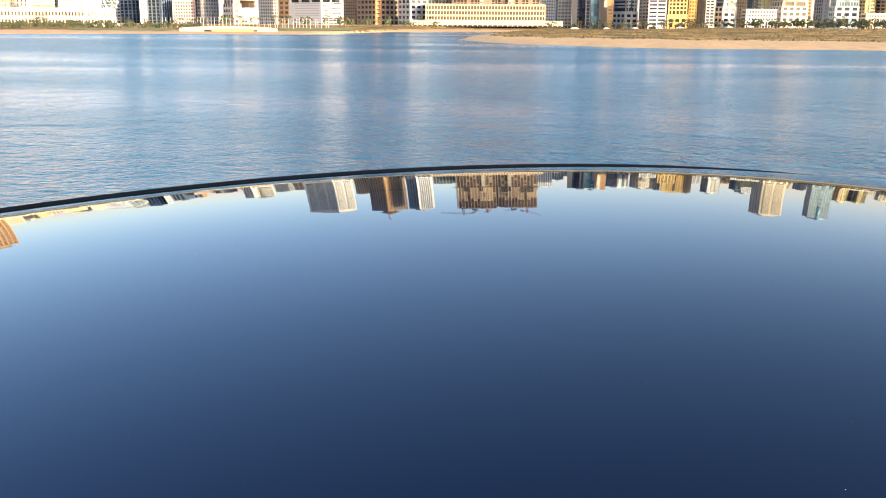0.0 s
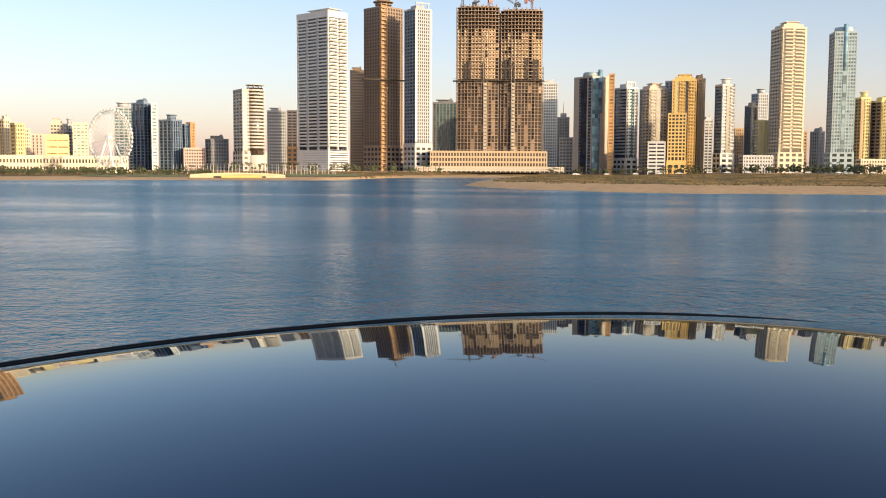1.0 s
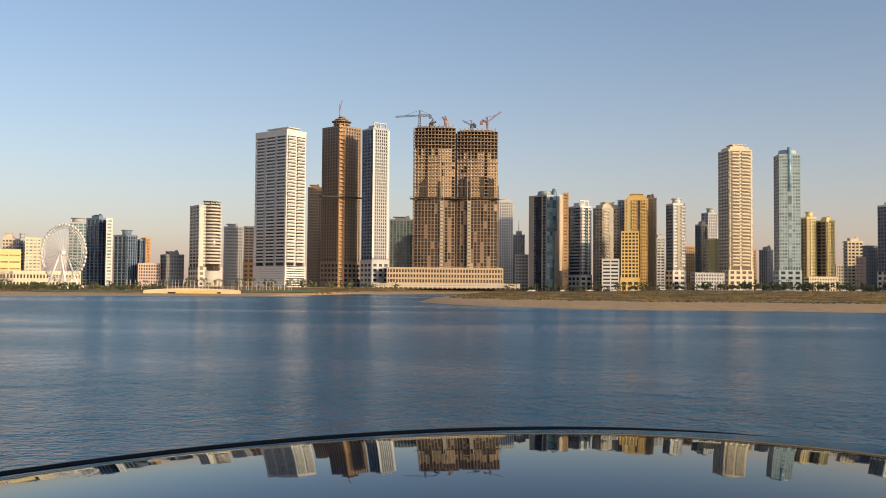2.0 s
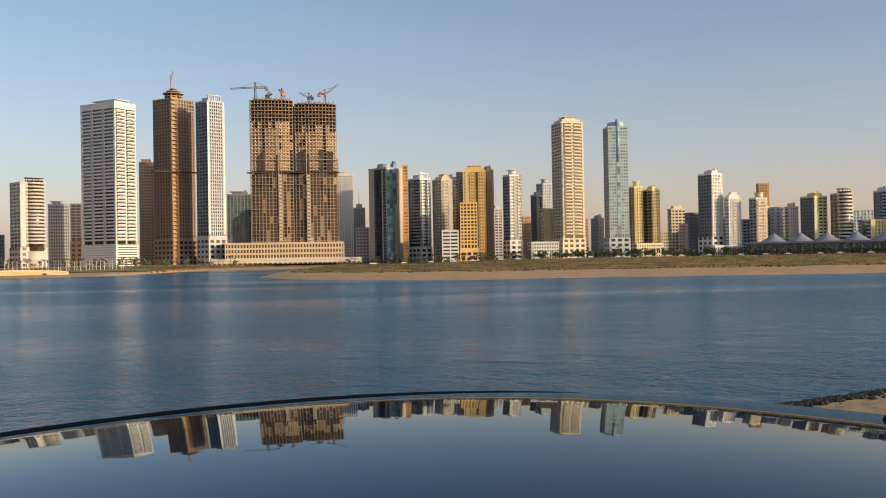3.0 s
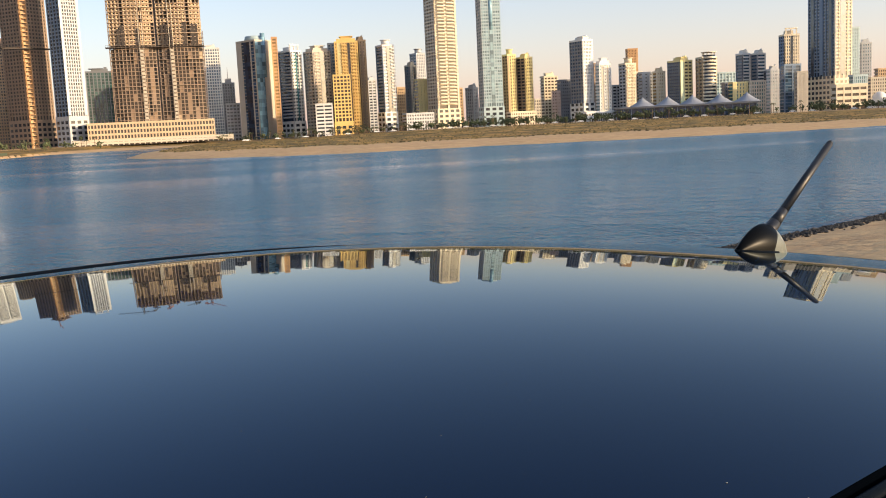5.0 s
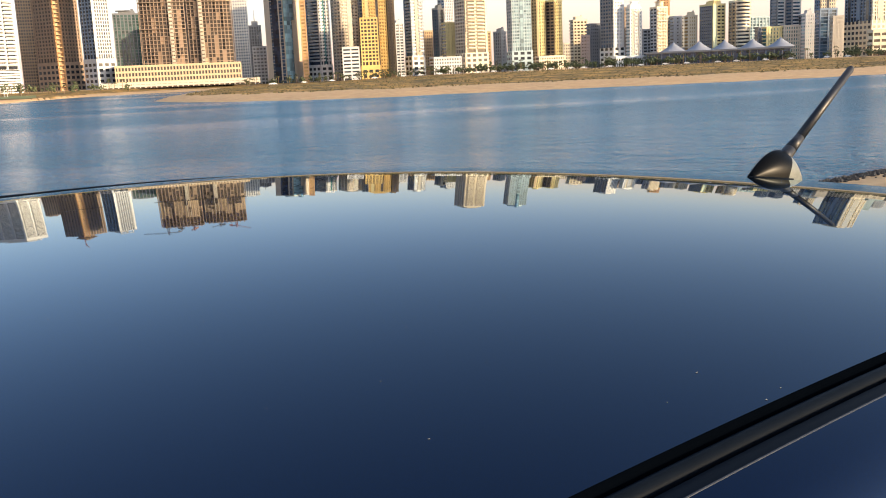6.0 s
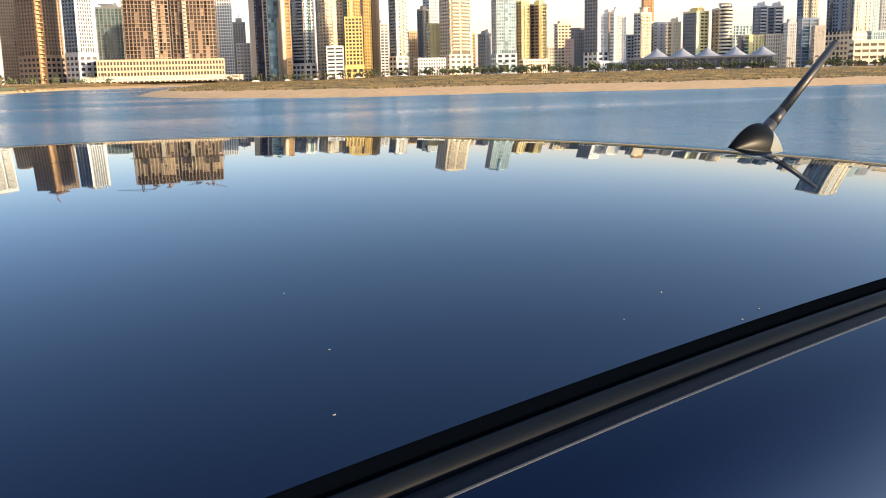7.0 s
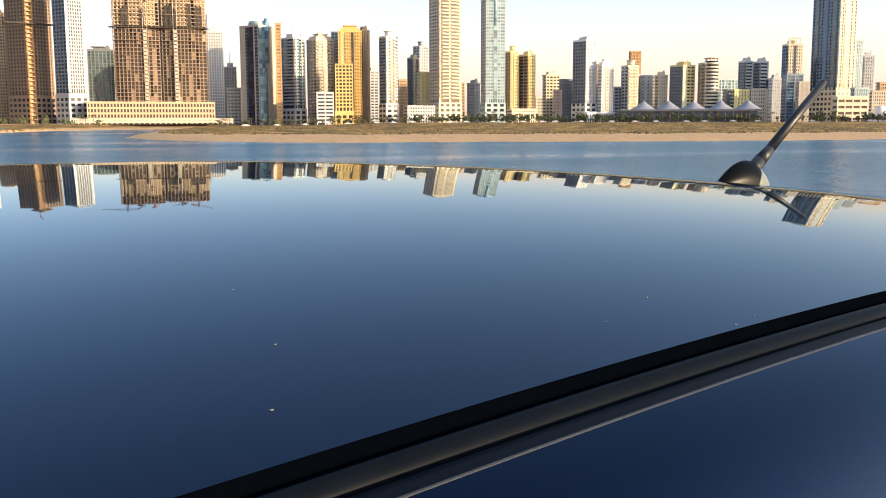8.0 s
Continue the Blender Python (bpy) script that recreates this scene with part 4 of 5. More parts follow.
def mosque():
    p = bearing(34.25, 800)
    t = thing("mosque", "small white domed mosque among low houses", "mosque", Matrix.Translation((p.x, p.y, land(p.x, p.y))) @ Matrix.Rotation(radians(-34), 4, "Z"))
    part("wall", box(bmesh.new(), -9, 9, 0, 14, 0, 6.5), MATS["wall_white"], t)
    bm = bmesh.new()
    bmesh.ops.create_uvsphere(bm, u_segments=24, v_segments=12, radius=5.2, matrix=Matrix.Translation((0, 7, 7)))
    tube(bm, (0, 7, 11.5), (0, 7, 14), .2, .05, 6)
    part("dome", bm, MATS["wall_white"], t, smooth=True)
    bm = bmesh.new()
    tube(bm, (-11, 2, 0), (-11, 2, 15), .9, .7, 10)
    tube(bm, (-11, 2, 15), (-11, 2, 19), .7, .05, 10)
    part("minaret", bm, MATS["wall_white"], t)
    me = mesh_of("window", box(bmesh.new(), -.5, .5, -.1, .1, 1.4, 4.2), MATS["glass_dark"])
    for i in range(6):
        part("window", me, None, t, at=(-7.5 + 3 * i, 0, 0))


mosque()


# ---------------- along the far shore ----------------
def quay():
    d = 455.0
    bm = bmesh.new()
    rail = bmesh.new()
    azs = [-23.7 + i * 5.4 / 40 for i in range(41)]
    bow = [1.0 * math.sin(math.pi * (i / 40)) ** .6 for i in range(41)]
    for i in range(40):
        for (d0, d1, lo, hi) in ((d, d + 18, -3.6, -1.75), (d - .6, d, -1.9, -1.2)):
            q = [bearing(azs[i], d0), bearing(azs[i + 1], d0), bearing(azs[i + 1], d1), bearing(azs[i], d1)]
            vs = [bm.verts.new((v.x, v.y, z + (bow[i if k in (0, 3) else i + 1] if z > -1.95 else 0))) for z in (lo, hi) for k, v in enumerate(q)]
            for f in ((4, 5, 6, 7), (0, 1, 5, 4), (1, 2, 6, 5), (2, 3, 7, 6), (3, 0, 4, 7)):
                bm.faces.new([vs[j] for j in f])
    t = tagged(new("quay_terrace", mesh_of("quay_terrace", bm, quay_plaster)), "cream rendered quay terrace above the water", "quay", kind="structure")
    me = mesh_of("arch_recess", box(bmesh.new(), -2.2, 2.2, -.12, .1, 0, 1.5), MATS["glass_brownish"])
    for i in range(14):
        az = -22.1 + i * 2.4 / 13
        p = bearing(az, d - .05, -3.3)
        o = part("arch_recess", me, None, t, at=p)
        o.rotation_euler = (0, 0, radians(-az))
    # sun-washed yellow rim of the slipway
    bm = bmesh.new()
    for i in range(13, 30):
        q = [bearing(azs[i], d - 5), bearing(azs[i + 1], d - 5), bearing(azs[i + 1], d - 3), bearing(azs[i], d - 3)]
        ring(bm, [(v.x, v.y) for v in q], -2.45, -1.35)
    part("slipway", bm, MATS["wall_yellow"], t, "yellow painted landing stage")


quay()


def flagpole():
    p = bearing(-24.6, 600)
    t = thing("flagpole", "slim white flagpole on the waterfront promenade", "flagpole", Matrix.Translation((p.x, p.y, land(p.x, p.y) - .2)), group="flagpoles along the promenade")
    bm = bmesh.new()
    tube(bm, (0, 0, 0), (0, 0, 5.6), .14, .08, 6)
    part("pole", bm, steel_white, t)
    bm = bmesh.new()
    bmesh.ops.create_icosphere(bm, subdivisions=1, radius=.22, matrix=Matrix.Translation((0, 0, 5.7)))
    part("finial", bm, steel_white, t)
    return t


pole = flagpole()
rng = random.Random(11)
for i in range(1, 46):
    p = bearing(-24.6 + i * .205 + rng.uniform(-.05, .05), 600 + rng.uniform(-18, 18))
    copy_thing(pole, Matrix.Translation((p.x, p.y, land(p.x, p.y) - .2)))


def tree_belt(name, label, az0, az1, d0, d1, count, h0, h1, material, seed, palms=0.0):
    """Trees with trunks and leafy clumps, many to a belt."""
    r = random.Random(seed)
    bm, wood = bmesh.new(), bmesh.new()
    for _ in range(count):
        p = bearing(r.uniform(az0, az1), r.uniform(d0, d1))
        z, h = land(p.x, p.y) - .1, r.uniform(h0, h1)
        base = Vector((p.x, p.y, z))
        if r.random() < palms:
            tip = base + Vector((r.uniform(-.4, .4), r.uniform(-.4, .4), h * 1.15))
            tube(wood, base, tip, .24, .15, 5, cap=False)
            for k in range(11):
                a, dr = r.uniform(0, 6.28), r.uniform(-.5, .9)
                o = Vector((math.cos(a), math.sin(a), 0))
                s = Vector((-o.y, o.x, 0)) * .35
                m1, e = tip + o * 1.3 + Vector((0, 0, dr * .8)), tip + o * 2.6 + Vector((0, 0, dr * .8 - 1.0))
                v = [bm.verts.new(x) for x in (tip, m1 - s, e, m1 + s)]
                bm.faces.new(v)
        else:
            tube(wood, base, base + Vector((0, 0, h * .5)), .2, .12, 5, cap=False)
            w = h * r.uniform(.38, .6)
            for k in range(16):
                o = Vector((r.gauss(0, .42) * w, r.gauss(0, .42) * w, h * (.58 + r.gauss(0, .17))))
                s = w * r.uniform(.16, .36)
                c = base + o
                v = [bm.verts.new(c + Vector(q) * s * r.uniform(.6, 1.3)) for q in ((1, 0, .1), (0, 1, -.1), (-1, 0, .1), (0, -1, 0), (0.1, 0, .9), (0, .1, -.8))]
                for f in ((0, 1, 4), (1, 2, 4), (2, 3, 4), (3, 0, 4), (1, 0, 5), (2, 1, 5), (3, 2, 5), (0, 3, 5)):
                    bm.faces.new([v[j] for j in f])
    t = tagged(new(name, mesh_of(name, bm, material)), label, "trees", kind="stuff")
    w = part("trunks", wood, bark, t)
    tagged(w, kind="stuff")
    return t


tree_belt("tree_row", "dark dusty trees lining the far road", 8.5, 37, 765, 783, 260, 4.0, 7.5, foliage, 1, .15)
tree_belt("tree_row", "dark dusty palms and shrubs before the towers", -3, 10, 768, 790, 110, 3.0, 6.0, palm, 2, .5)
tree_belt("shrub_row", "low green shrubs behind the town beach", -36, -22.5, 520, 600, 230, 2.0, 4.5, palm, 3, .15)
tree_belt("tree_row", "scattered palms on the promenade lawn", -22.5, -9, 640, 780, 70, 3.0, 6.5, palm, 4, .6)


def road_strip():
    bm = bmesh.new()
    azs = [-3 + i * .5 for i in range(90)]
    pr = [[bearing(a, d) for d in (742, 756)] for a in azs]
    g = [[bm.verts.new((p.x, p.y, land(p.x, p.y) + .12)) for p in q] for q in pr]
    for i in range(len(g) - 1):
        bm.faces.new((g[i][0], g[i + 1][0], g[i + 1][1], g[i][1]))
    return tagged(new("road", mesh_of("road", bm, asphalt)), "grey asphalt shore road behind the grass", "road", kind="structure")


road_strip()


def lawn(az0, az1, d0, d1):
    """A watered lawn along the promenade, laid on the shore."""
    bm = bmesh.new()
    n, m = 40, 8
    g = []
    for i in range(n + 1):
        row = []
        for j in range(m + 1):
            p = bearing(az0 + (az1 - az0) * i / n, d0 + (d1 - d0) * j / m + 5 * math.sin(i * .5))
            row.append(bm.verts.new((p.x, p.y, land(p.x, p.y) + .2)))
        g.append(row)
    for i in range(n):
        for j in range(m):
            bm.faces.new((g[i][j], g[i + 1][j], g[i + 1][j + 1], g[i][j + 1]))
    return tagged(new("lawn", mesh_of("lawn", bm, lawn_grass)), "green watered promenade lawn", "lawn", kind="structure")


lawn(-18.2, -14.0, 505, 630)
lawn(-29.5, -23.9, 470, 560)


def small_car():
    t = thing("parked_car", "small pale car on the far shore road", "car", Matrix.Identity(4), group="cars on the shore road")
    bm = bmesh.new()
    pts = [(-2.2, .35), (2.2, .35), (2.2, .8), (1.5, .95), (.8, 1.45), (-1.0, 1.48), (-1.9, .98), (-2.2, .9)]
    lo, hi = [[bm.verts.new((x, s * (.86 if z < 1 else .68), z)) for x, z in pts] for s in (-1, 1)]
    for i in range(len(pts)):
        bm.faces.new((lo[i], hi[i], hi[(i + 1) % len(pts)], lo[(i + 1) % len(pts)]))
    bm.faces.new(lo)
    bm.faces.new(hi[::-1])
    part("body", bm, steel_white, t)
    part("window", box(bmesh.new(), -1.2, .9, -.80, .80, 1.0, 1.3), car_glass, t)
    wb = bmesh.new()
    tube(wb, (0, -.1, 0), (0, .1, 0), .33, .33, 12)
    me = mesh_of("wheel", wb, tyre_rubber)
    for x in (-1.35, 1.35):
        for y in (-.82, .82):
            part("wheel", me, None, t, at=(x, y, .33))
    return t


def car_pose(az, d):
    p = bearing(az, d)
    return Matrix.Translation((p.x, p.y, land(p.x, p.y) + .12)) @ Matrix.Rotation(radians(-az), 4, "Z")


first = small_car()
first.matrix_world = car_pose(-1.2, 748)
rng = random.Random(21)
for i in range(26):
    copy_thing(first, car_pose(-1.0 + i * 1.4 + rng.uniform(-.5, .5), rng.choice((746, 752))))



def tufts():
    """Low dry scrub on the sand bar, thickest along the edge of the sand."""
    r = random.Random(17)
    bm = bmesh.new()
    n = 0
    while n < 5200:
        x, y = r.uniform(-60, 330), r.uniform(250, 620)
        h, g = terrain(np.array(x), np.array(y))
        edge_of_sand = 0.25 < float(g) < 0.75
        if float(h) < -2.9 or float(g) < 0.2 or (not edge_of_sand and r.random() < .55):
            continue
        s = r.uniform(.12, .38) * (1.3 if edge_of_sand else 1)
        c = Vector((x, y, float(h)))
        v = [bm.verts.new(c + Vector((math.cos(k * 2.1 + n) * s * r.uniform(.8, 2.2), math.sin(k * 2.1 + n) * s * 1.2, 0))) for k in range(3)]
        v.append(bm.verts.new(c + Vector((r.uniform(-.2, .2) * s, 0, s * r.uniform(.8, 1.6)))))
        for f in ((0, 1, 3), (1, 2, 3), (2, 0, 3)):
            bm.faces.new([v[j] for j in f])
        n += 1
    return tagged(new("scrub", mesh_of("scrub", bm, scrub)), "dry olive scrub tufts on the sand bar", "scrub", kind="stuff")


tufts()

# ---------------- rocks of the near bank ----------------
bank = thing("rock_bank", "dark broken rocks edging the sandy bank", "rocks", Matrix.Identity(4))
rock_meshes = []
rng = random.Random(8)
for k in range(7):
    bm = bmesh.new()
    bmesh.ops.create_icosphere(bm, subdivisions=1, radius=1)
    for v in bm.verts:
        v.co *= rng.uniform(.72, 1.2)
    rock_meshes.append(mesh_of("rock", bm, rock))
count = 0
while count < 295:
    x = 9 + 22 * rng.random() ** 1.15
    near = float(np.interp(x, [-20, 12, 20, 29, 60], [11, 28.1, 32.8, 39.4, 57]))
    y = near - rng.uniform(2.3, 3.5)
    s = rng.uniform(.05, .10)
    o = part("rock", rock_meshes[count % 7], None, bank, at=(x, y, land(x, y) + s * .12))
    o.scale = (s * rng.uniform(.9, 1.6), s, s * rng.uniform(.6, .9))
    o.rotation_euler = (rng.uniform(-.4, .4), rng.uniform(-.4, .4), rng.uniform(0, 6.28))
    count += 1
small = bmesh.new()
for k in range(2600):
    x = 8.6 + 24 * rng.random() ** 1.1
    near = float(np.interp(x, [-20, 12, 20, 29, 60], [11, 28.1, 32.8, 39.4, 57]))
    y = near - 2.9 + rng.gauss(0, .42)
    r = rng.uniform(.025, .085)
    c = Vector((x, y, land(x, y) + r * .25))
    v = [small.verts.new(c + Vector(q) * r * rng.uniform(.6, 1.4)) for q in ((1.3, 0, .1), (0, 1, -.1), (-1.3, 0, .1), (0, -1, 0), (.2, .1, .8), (0, .1, -.8))]
    for f in ((0, 1, 4), (1, 2, 4), (2, 3, 4), (3, 0, 4), (1, 0, 5), (2, 1, 5), (3, 2, 5), (0, 3, 5)):
        small.faces.new([v[j] for j in f])
tagged(part("rubble", small, rock, bank), kind="stuff")
tower("orange-brown hotel tower beside the town beach", -36.6, -35.6, -34.5, 92, 690, wall="orange", glass="brownish", left=3, right=4, share=.45, crown="drum")

# ---------------- the parked car ----------------
# car frame: x to the rear, y to its far side, z up; the roof is a gently crowned sheet
CAR = pose(0.6596, 1.3358, 0, 0, 0, 30.995)
HALF = 0.5535
ROOF_TOP = 1.47
KV, K4, KU, U0, V0 = 0.1288, 0.083, 0.1718, -0.7426, -0.0099
car = thing("car", "dark navy glossy car parked on the sandy bank", "car", CAR)


def roof_z(u, v):
    z = ROOF_TOP - KV / 2 * (v - V0) ** 2 - K4 * v ** 4 - KU / 2 * (u - U0) ** 2
    return z


def rear_fall(u):
    return 1.6 * max(0.0, u - 0.36) ** 2 + 0.9 * max(0.0, -1.55 - u) ** 2


def sheet(us, rows):
    """A grid of quads through rows(u) -> list of points."""
    bm = bmesh.new()
    g = [[bm.verts.new(p) for p in rows(u)] for u in us]
    for i in range(len(g) - 1):
        for j in range(len(g[0]) - 1):
            f = bm.faces.new((g[i][j], g[i + 1][j], g[i + 1][j + 1], g[i][j + 1]))
            f.smooth = True
    bm.normal_update()
    return bm


US = [-1.78 + i * 2.32 / 150 for i in range(151)]
VS = [-HALF + 2 * HALF * j / 72 for j in range(73)]
part("roof", sheet(US, lambda u: [(u, v, roof_z(u, v) - rear_fall(u)) for v in VS]), lacquer, car, smooth=True)


def edge(u, sgn=1):
    return roof_z(u, sgn * HALF) - rear_fall(u)


def side_strip(name, profile, material, sgn, label="", step=60):
    us = [-1.78 + i * 2.32 / step for i in range(step + 1)]
    pr = profile if sgn > 0 else profile[::-1]
    return part(name, sheet(us, lambda u: [(u, sgn * v, edge(u, sgn) + z) for v, z in pr]), material, car, label, smooth=True)


def arc(cx, cz, r, a0, a1, n=8):
    return [(cx + r * math.cos(radians(a0 + (a1 - a0) * i / n)), cz + r * math.sin(radians(a0 + (a1 - a0) * i / n))) for i in range(n + 1)]


# roof ditch: the panel turns down, a rubber bead lies in the ditch, the door frame's lip rises beyond it
for sgn in (-1, 1):
    if sgn > 0:
        side_strip("roof_moulding", [(HALF - .001, -.002), (HALF + .0035, -.010)] + arc(HALF + .0105, -.0045, .0070, 180, 0) + [(HALF + .0250, -.014)], rubber, sgn, "black roof moulding strip", 150)
        side_strip("door_frame", [(HALF + .0250, -.014), (HALF + .044, -.019), (HALF + .056, -.0245), (HALF + .072, -.045), (HALF + .086, -.078), (HALF + .098, -.128)], lacquer, sgn, "", 150)
        continue
    # ditch wall and floor wear the painted gap shadow
    side_strip("roof_ditch", [(HALF, 0), (HALF + .0008, -.0005), (HALF + .0012, -.0022), (HALF + .0016, -.0085), (HALF + .0128, -.0085)], ditch_shade, sgn, "ditch beside the roof panel, its gap shadow coloured black", 150)
    side_strip("roof_moulding", arc(HALF + .0066, -.0062, .0040, 200, -20, 18), rubber, sgn, "black rubber roof moulding", 150)
    side_strip("side_rail", [(HALF + .0128, -.0085), (HALF + .0132, -.0050), (HALF + .0145, -.0040), (HALF + .0185, -.0034), (HALF + .0228, -.0032)], trim_slate, sgn, "dark slate trim strip", 150)
    # narrow lip whose pale colour stands for light caught on the edge
    side_strip("door_seam", [(HALF + .0228, -.0032), (HALF + .0230, -.0028), (HALF + .0234, -.0028), (HALF + .0236, -.0032)], seam_lit, sgn, "thin edge of the seam, its lit line painted pale", 150)
    side_strip("door_frame", [(HALF + .0236, -.0032), (HALF + .034, -.0062), (HALF + .044, -.0112), (HALF + .056, -.0205), (HALF + .072, -.042), (HALF + .086, -.076), (HALF + .098, -.128)],
               lacquer, sgn, "", 150)

# the rest of the shell, from the shoulder line down
BODY = [(-3.32, .50, .34, .62), (-3.28, .68, .26, .72), (-3.05, .80, .22, .80), (-2.6, .87, .20, .92), (-2.2, .885, .20, .96), (-1.4, .89, .20, .97),
        (-.4, .89, .20, .97), (.4, .885, .20, .98), (.85, .86, .22, .98), (1.05, .80, .28, .95), (1.14, .70, .36, .90)]


def hull(u):
    k = [b[0] for b in BODY]
    w, lo, hi = (float(np.interp(u, k, [b[i] for b in BODY])) for i in (1, 2, 3))
    return [(u, s * w * f, lo + (hi - lo) * q) for s, seq in ((-1, (0, 1)), (1, (1, 0))) for f, q in
            (((.90, 0), (.985, .25), (1, .55), (.985, .86), (.955, 1)) if s < 0 else ((.955, 1), (.985, .86), (1, .55), (.985, .25), (.90, 0)))]


HU = [-3.32 + i * 4.46 / 90 for i in range(91)]
body = part("body", sheet(HU, hull), lacquer, car, smooth=True)
bmc = bmesh.new()
for u in (-3.32, 1.14):
    bmc.faces.new([bmc.verts.new(p) for p in hull(u)])
part("bumper_face", bmc, lacquer, car)
part("floor_pan", box(bmesh.new(), -3.2, 1.0, -.72, .72, .2, .26), black_plastic, car)


def crowned(rows, n=14, rise=.02):
    """A sheet across the car through (u, half width, z) stations, crowned a little."""
    bm = bmesh.new()
    g = [[bm.verts.new((u, w * (2 * j / n - 1), z + rise * (1 - (2 * j / n - 1) ** 2))) for j in range(n + 1)] for u, w, z in rows]
    for i in range(len(g) - 1):
        for j in range(n):
            bm.faces.new((g[i][j], g[i + 1][j], g[i + 1][j + 1], g[i][j + 1])).smooth = True
    return bm


UF, UR = US[0], US[-1]
ZF, ZB = edge(UF), edge(UR)
part("bonnet", crowned([(-3.30, .50, .62), (-3.2, .66, .73), (-3.0, .77, .81), (-2.7, .82, .89), (-2.42, .84, .955)], rise=.05), lacquer, car, smooth=True)
part("windscreen", crowned([(-2.45, .80, .955), (-2.2, .74, 1.10), (-1.95, .66, 1.25), (UF, HALF + .03, ZF - .005)], rise=.035), car_glass, car, smooth=True)
part("rear_window", crowned([(UR, HALF + .03, ZB - .005), (.72, .63, ZB - .12), (.92, .72, .97)], rise=.03), car_glass, car, smooth=True)
part("boot_lid", crowned([(.90, .76, .975), (1.04, .74, .94), (1.13, .66, .88)], rise=.02), lacquer, car, smooth=True)
for sgn in (-1, 1):
    for name, u0, u1, sl in (("front_side_window", -1.66, -.86, .45), ("rear_side_window", -.78, .34, 0)):
        us = [u0 + (u1 - u0) * i / 16 for i in range(17)]

        def prof(u):
            top = (HALF + .098, edge(max(u, UF)) - .13)
            bot = (.845, .965)
            return [(u - (1 - q) * (.35 if u0 < -1.5 and u < -1.3 else 0) * max(0, (-1.3 - u) / .36), sgn * (top[0] + (bot[0] - top[0]) * (1 - q)), bot[1] + (top[1] - bot[1]) * q)
                    for q in ((0, .33, .66, 1) if sgn > 0 else (1, .66, .33, 0))]
        part(name, sheet(us, prof), car_glass, car, smooth=True)
    bm = bmesh.new()
    for (ua, ub) in ((-.86, -.78), (.34, .54)):
        t0, t1 = edge(ua) - .13, edge(ub) - .13
        q = [(ua, sgn * (HALF + .098), t0), (ub, sgn * (HALF + .098), t1), (ub + .06 * (ub > 0) * 5, sgn * .85, .965), (ua, sgn * .85, .965)]
        bm.faces.new([bm.verts.new(p) for p in (q if sgn < 0 else q[::-1])])
    part("pillar", bm, black_plastic, car)
    bm = bmesh.new()
    tube(bm, (-2.43, sgn * .81, .955), (UF, sgn * (HALF + .05), ZF - .02), .035, .03, 8)
    part("front_pillar", bm, lacquer, car)
    bm = bmesh.new()
    bmesh.ops.create_icosphere(bm, subdivisions=2, radius=1, matrix=Matrix.Translation((-1.98, sgn * .97, 1.03)) @ Matrix.Diagonal((.07, .11, .075, 1)))
    tube(bm, (-1.98, sgn * .84, .98), (-1.98, sgn * .92, 1.0), .02)
    part("wing_mirror", bm, lacquer, car, smooth=True)
    for u in (-1.0, .1):
        part("door_handle", box(bmesh.new(), u, u + .18, sgn * .89 - .018, sgn * .89 + .018, .80, .825), chrome, car, "chrome door handle")
    for u, m, w in ((-3.26, lamp_clear, .55), (1.06, lamp_red, .66)):
        bm = bmesh.new()
        bmesh.ops.create_icosphere(bm, subdivisions=2, radius=1, matrix=Matrix.Translation((u, sgn * w, .68 if u < 0 else .80)) @ Matrix.Diagonal((.09, .13, .07, 1)))
        part("headlight" if u < 0 else "tail_light", bm, m, car, smooth=True)
    for u in (-2.40, .32):
        bm = bmesh.new()
        bmesh.ops.create_cone(bm, cap_ends=True, segments=36, radius1=.325, radius2=.325, depth=.21)
        bmesh.ops.bevel(bm, geom=[e for e in bm.edges if abs(e.verts[0].co.z - e.verts[1].co.z) < .01], offset=.03, segments=3, affect="EDGES")
        bm.transform(Matrix.Translation((u, sgn * .80, .325)) @ Matrix.Rotation(radians(90), 4, "X"))
        wheel = part("wheel", bm, tyre_rubber, car)
        bm = bmesh.new()
        for k in range(5):
            a = 2 * math.pi * k / 5
            tube(bm, (u, sgn * .905, .325), (u + .2 * math.cos(a), sgn * .90, .325 + .2 * math.sin(a)), .035, .028, 6)
        tube(bm, (u, sgn * .895, .325), (u, sgn * .91, .325), .21, .205, 28)
        part("rim", bm, alloy, wheel, "silver alloy rim")

# the roof aerial: a small fin with a raked rod
FV = -.0267


def fin(heel):
    """A squat boot: a low pointed nose, a rounded back and, cut off by a slanting crease, a steep heel coloured paler
    as if sunlit.
    """
    bm = bmesh.new()
    n, m = 24, 24
    g = []
    for i in range(n + 1):
        row = []
        for j in range(m + 1):
            a = math.pi * j / m
            crease = .56 + .26 * math.sin(a)
            q = crease + (1 - crease) * i / n if heel else crease * i / n
            u = -.001 + q * .106
            h = .003 + .0365 * (math.sin(min(q / .66, 1.0) * math.pi / 2) ** .9) * (1 - .80 * max(0, (q - .66) / .34) ** 2.4)
            w = .0035 + .0180 * math.sin(min(q * 1.2 + .06, 1) * math.pi / 2) * (1 - .45 * max(0, (q - .7) / .3) ** 2)
            v = FV - w * math.cos(a) * (1 - .42 * math.sin(a) ** 3)
            row.append(bm.verts.new((u, v, roof_z(u, v) - .002 + (h + .002) * math.sin(a) ** .75)))
        g.append(row)
    for i in range(n):
        for j in range(m):
            bm.faces.new((g[i][j], g[i + 1][j], g[i + 1][j + 1], g[i][j + 1])).smooth = True
    bm.faces.new(g[-1][::-1] if heel else g[0])
    return bm


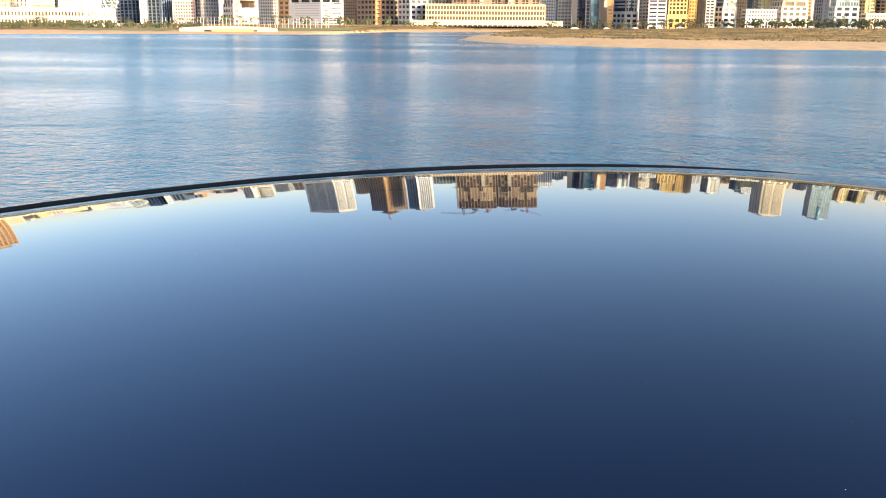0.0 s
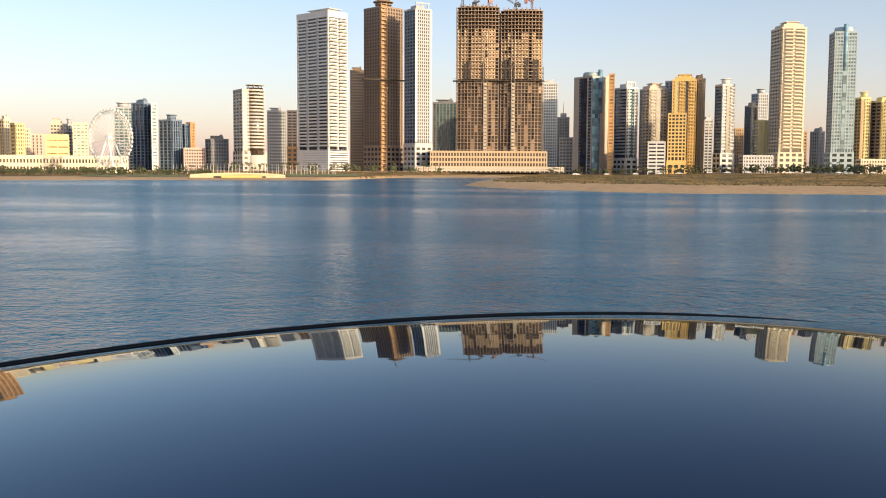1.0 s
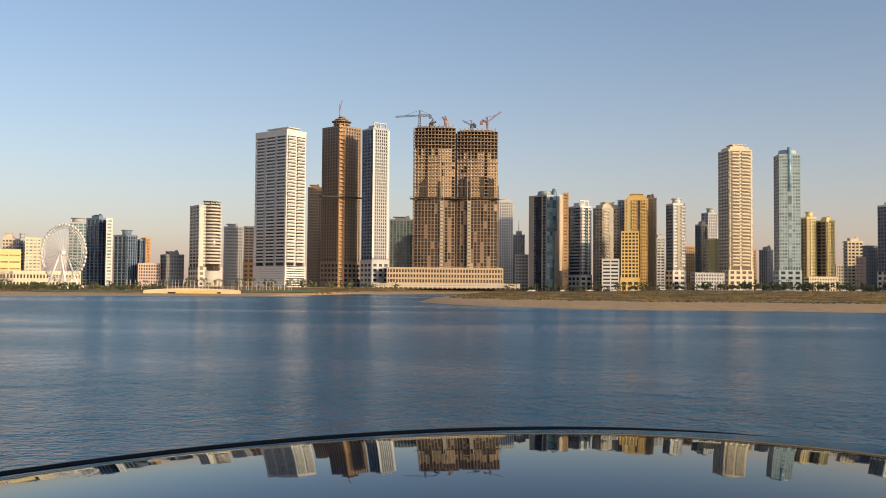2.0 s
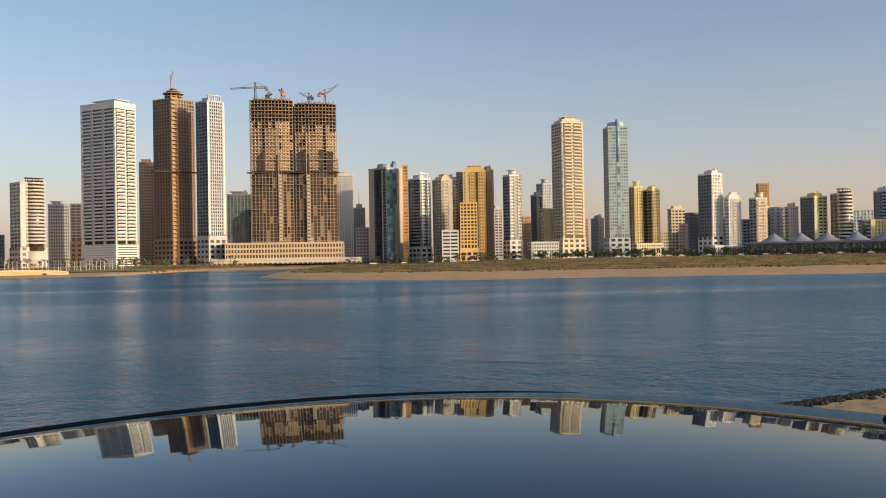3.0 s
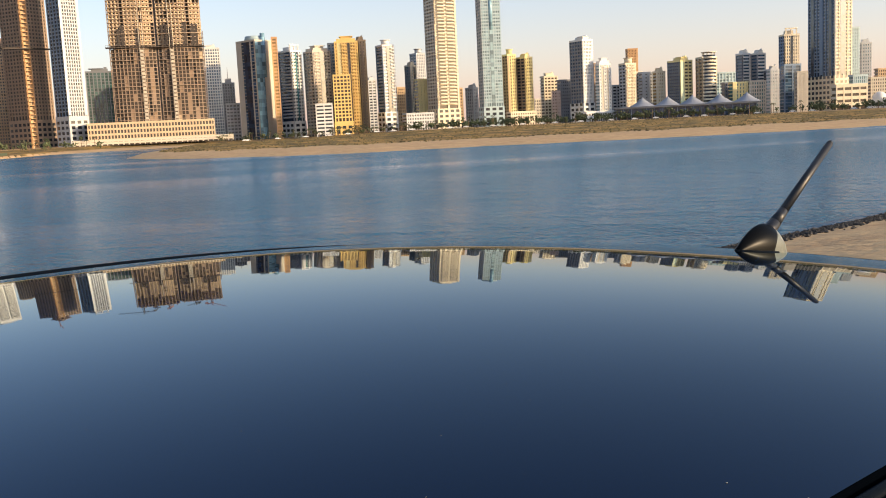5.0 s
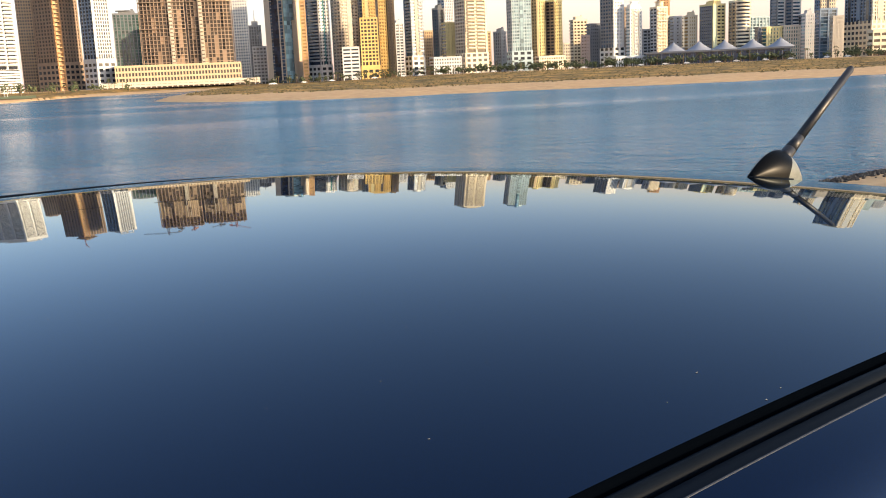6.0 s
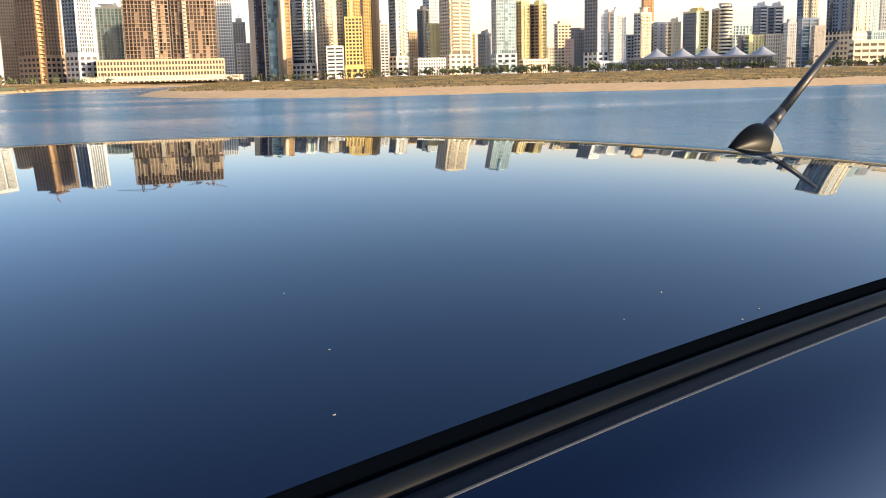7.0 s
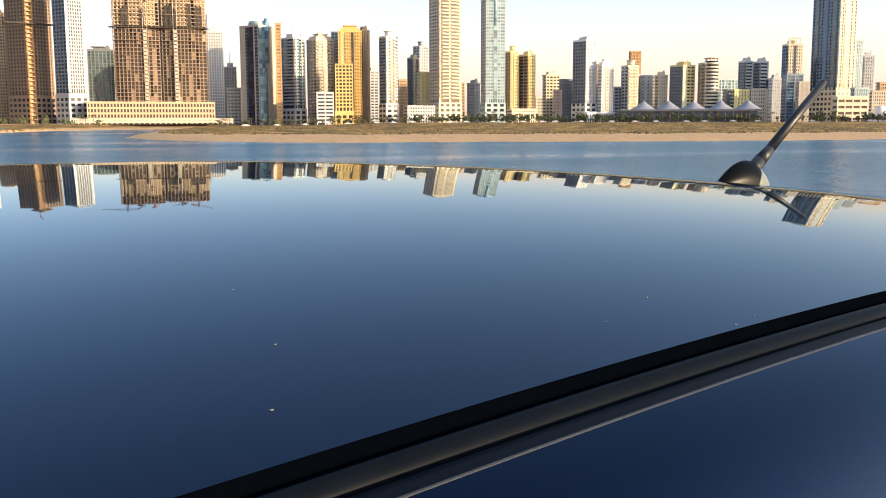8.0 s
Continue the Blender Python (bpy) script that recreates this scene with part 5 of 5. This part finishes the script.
def gasket():
    """A thin rubber lip that follows the roof under the fin."""
    bm = bmesh.new()
    low, high = [], []
    for k in range(40):
        a = 2 * math.pi * k / 40
        u, v = .0515 + .057 * math.cos(a), FV + (.0228 - .006 * max(0, -math.cos(a)) ** 2) * math.sin(a) * (1 - .42 * max(0, -math.cos(a)) ** 3)
        low.append(bm.verts.new((u, v, roof_z(u, v) - .001)))
        high.append(bm.verts.new((u * .99 + .0005, FV + (v - FV) * .97, roof_z(u, v) + .0016)))
    for k in range(40):
        bm.faces.new((low[k], low[(k + 1) % 40], high[(k + 1) % 40], high[k])).smooth = True
    bm.faces.new(high)
    return bm


aerial = part("aerial", fin(False), fin_black, car, "glossy black aerial base with a rubber lip")
# heel carries the sun and sky sheen in its base colour
part("heel", fin(True), heel_sunlit, aerial, "heel of the base, paler grey-green for the sun on it")
part("aerial_gasket", gasket(), rubber, aerial)
bm = bmesh.new()
zr = ROOF_TOP
tube(bm, (.066, FV, zr - .036), (.094, FV, zr - .0190), .0105, .0086, 16)
tube(bm, (.094, FV, zr - .0190), (.118, FV, zr - .0040), .0086, .0066, 16)
tube(bm, (.118, FV, zr - .0040), (.250, FV, zr + .0845), .0066, .0052, 16)
tube(bm, (.250, FV, zr + .0845), (.2545, FV, zr + .0876), .0052, .0034, 16)
part("rod", bm, black_plastic, aerial, "raked black rubber rod")

# dust and dried drops on the roof
bm = bmesh.new()
rd = random.Random(5)
spots = [(-.828, -.529), (-.794, -.518), (-.779, -.548), (-.794, -.551), (-.943, -.531), (-.92, -.495)]
spots += [(rd.uniform(-1.3, -.2), rd.uniform(-.55, .1)) for _ in range(70)]
for i, (u, v) in enumerate(spots):
    r = rd.uniform(.0003, .0005) if i < 6 else rd.choice((.00014, .00018, .0002, .0003))
    bmesh.ops.create_icosphere(bm, subdivisions=1, radius=r, matrix=Matrix.Translation((u, v, roof_z(u, v) + r * .2)) @ Matrix.Diagonal((rd.uniform(.8, 1.6), 1, .45, 1)))
tagged(part("dust", bm, dust_mat, car, "pale dust specks and dried drops"), kind="stuff")
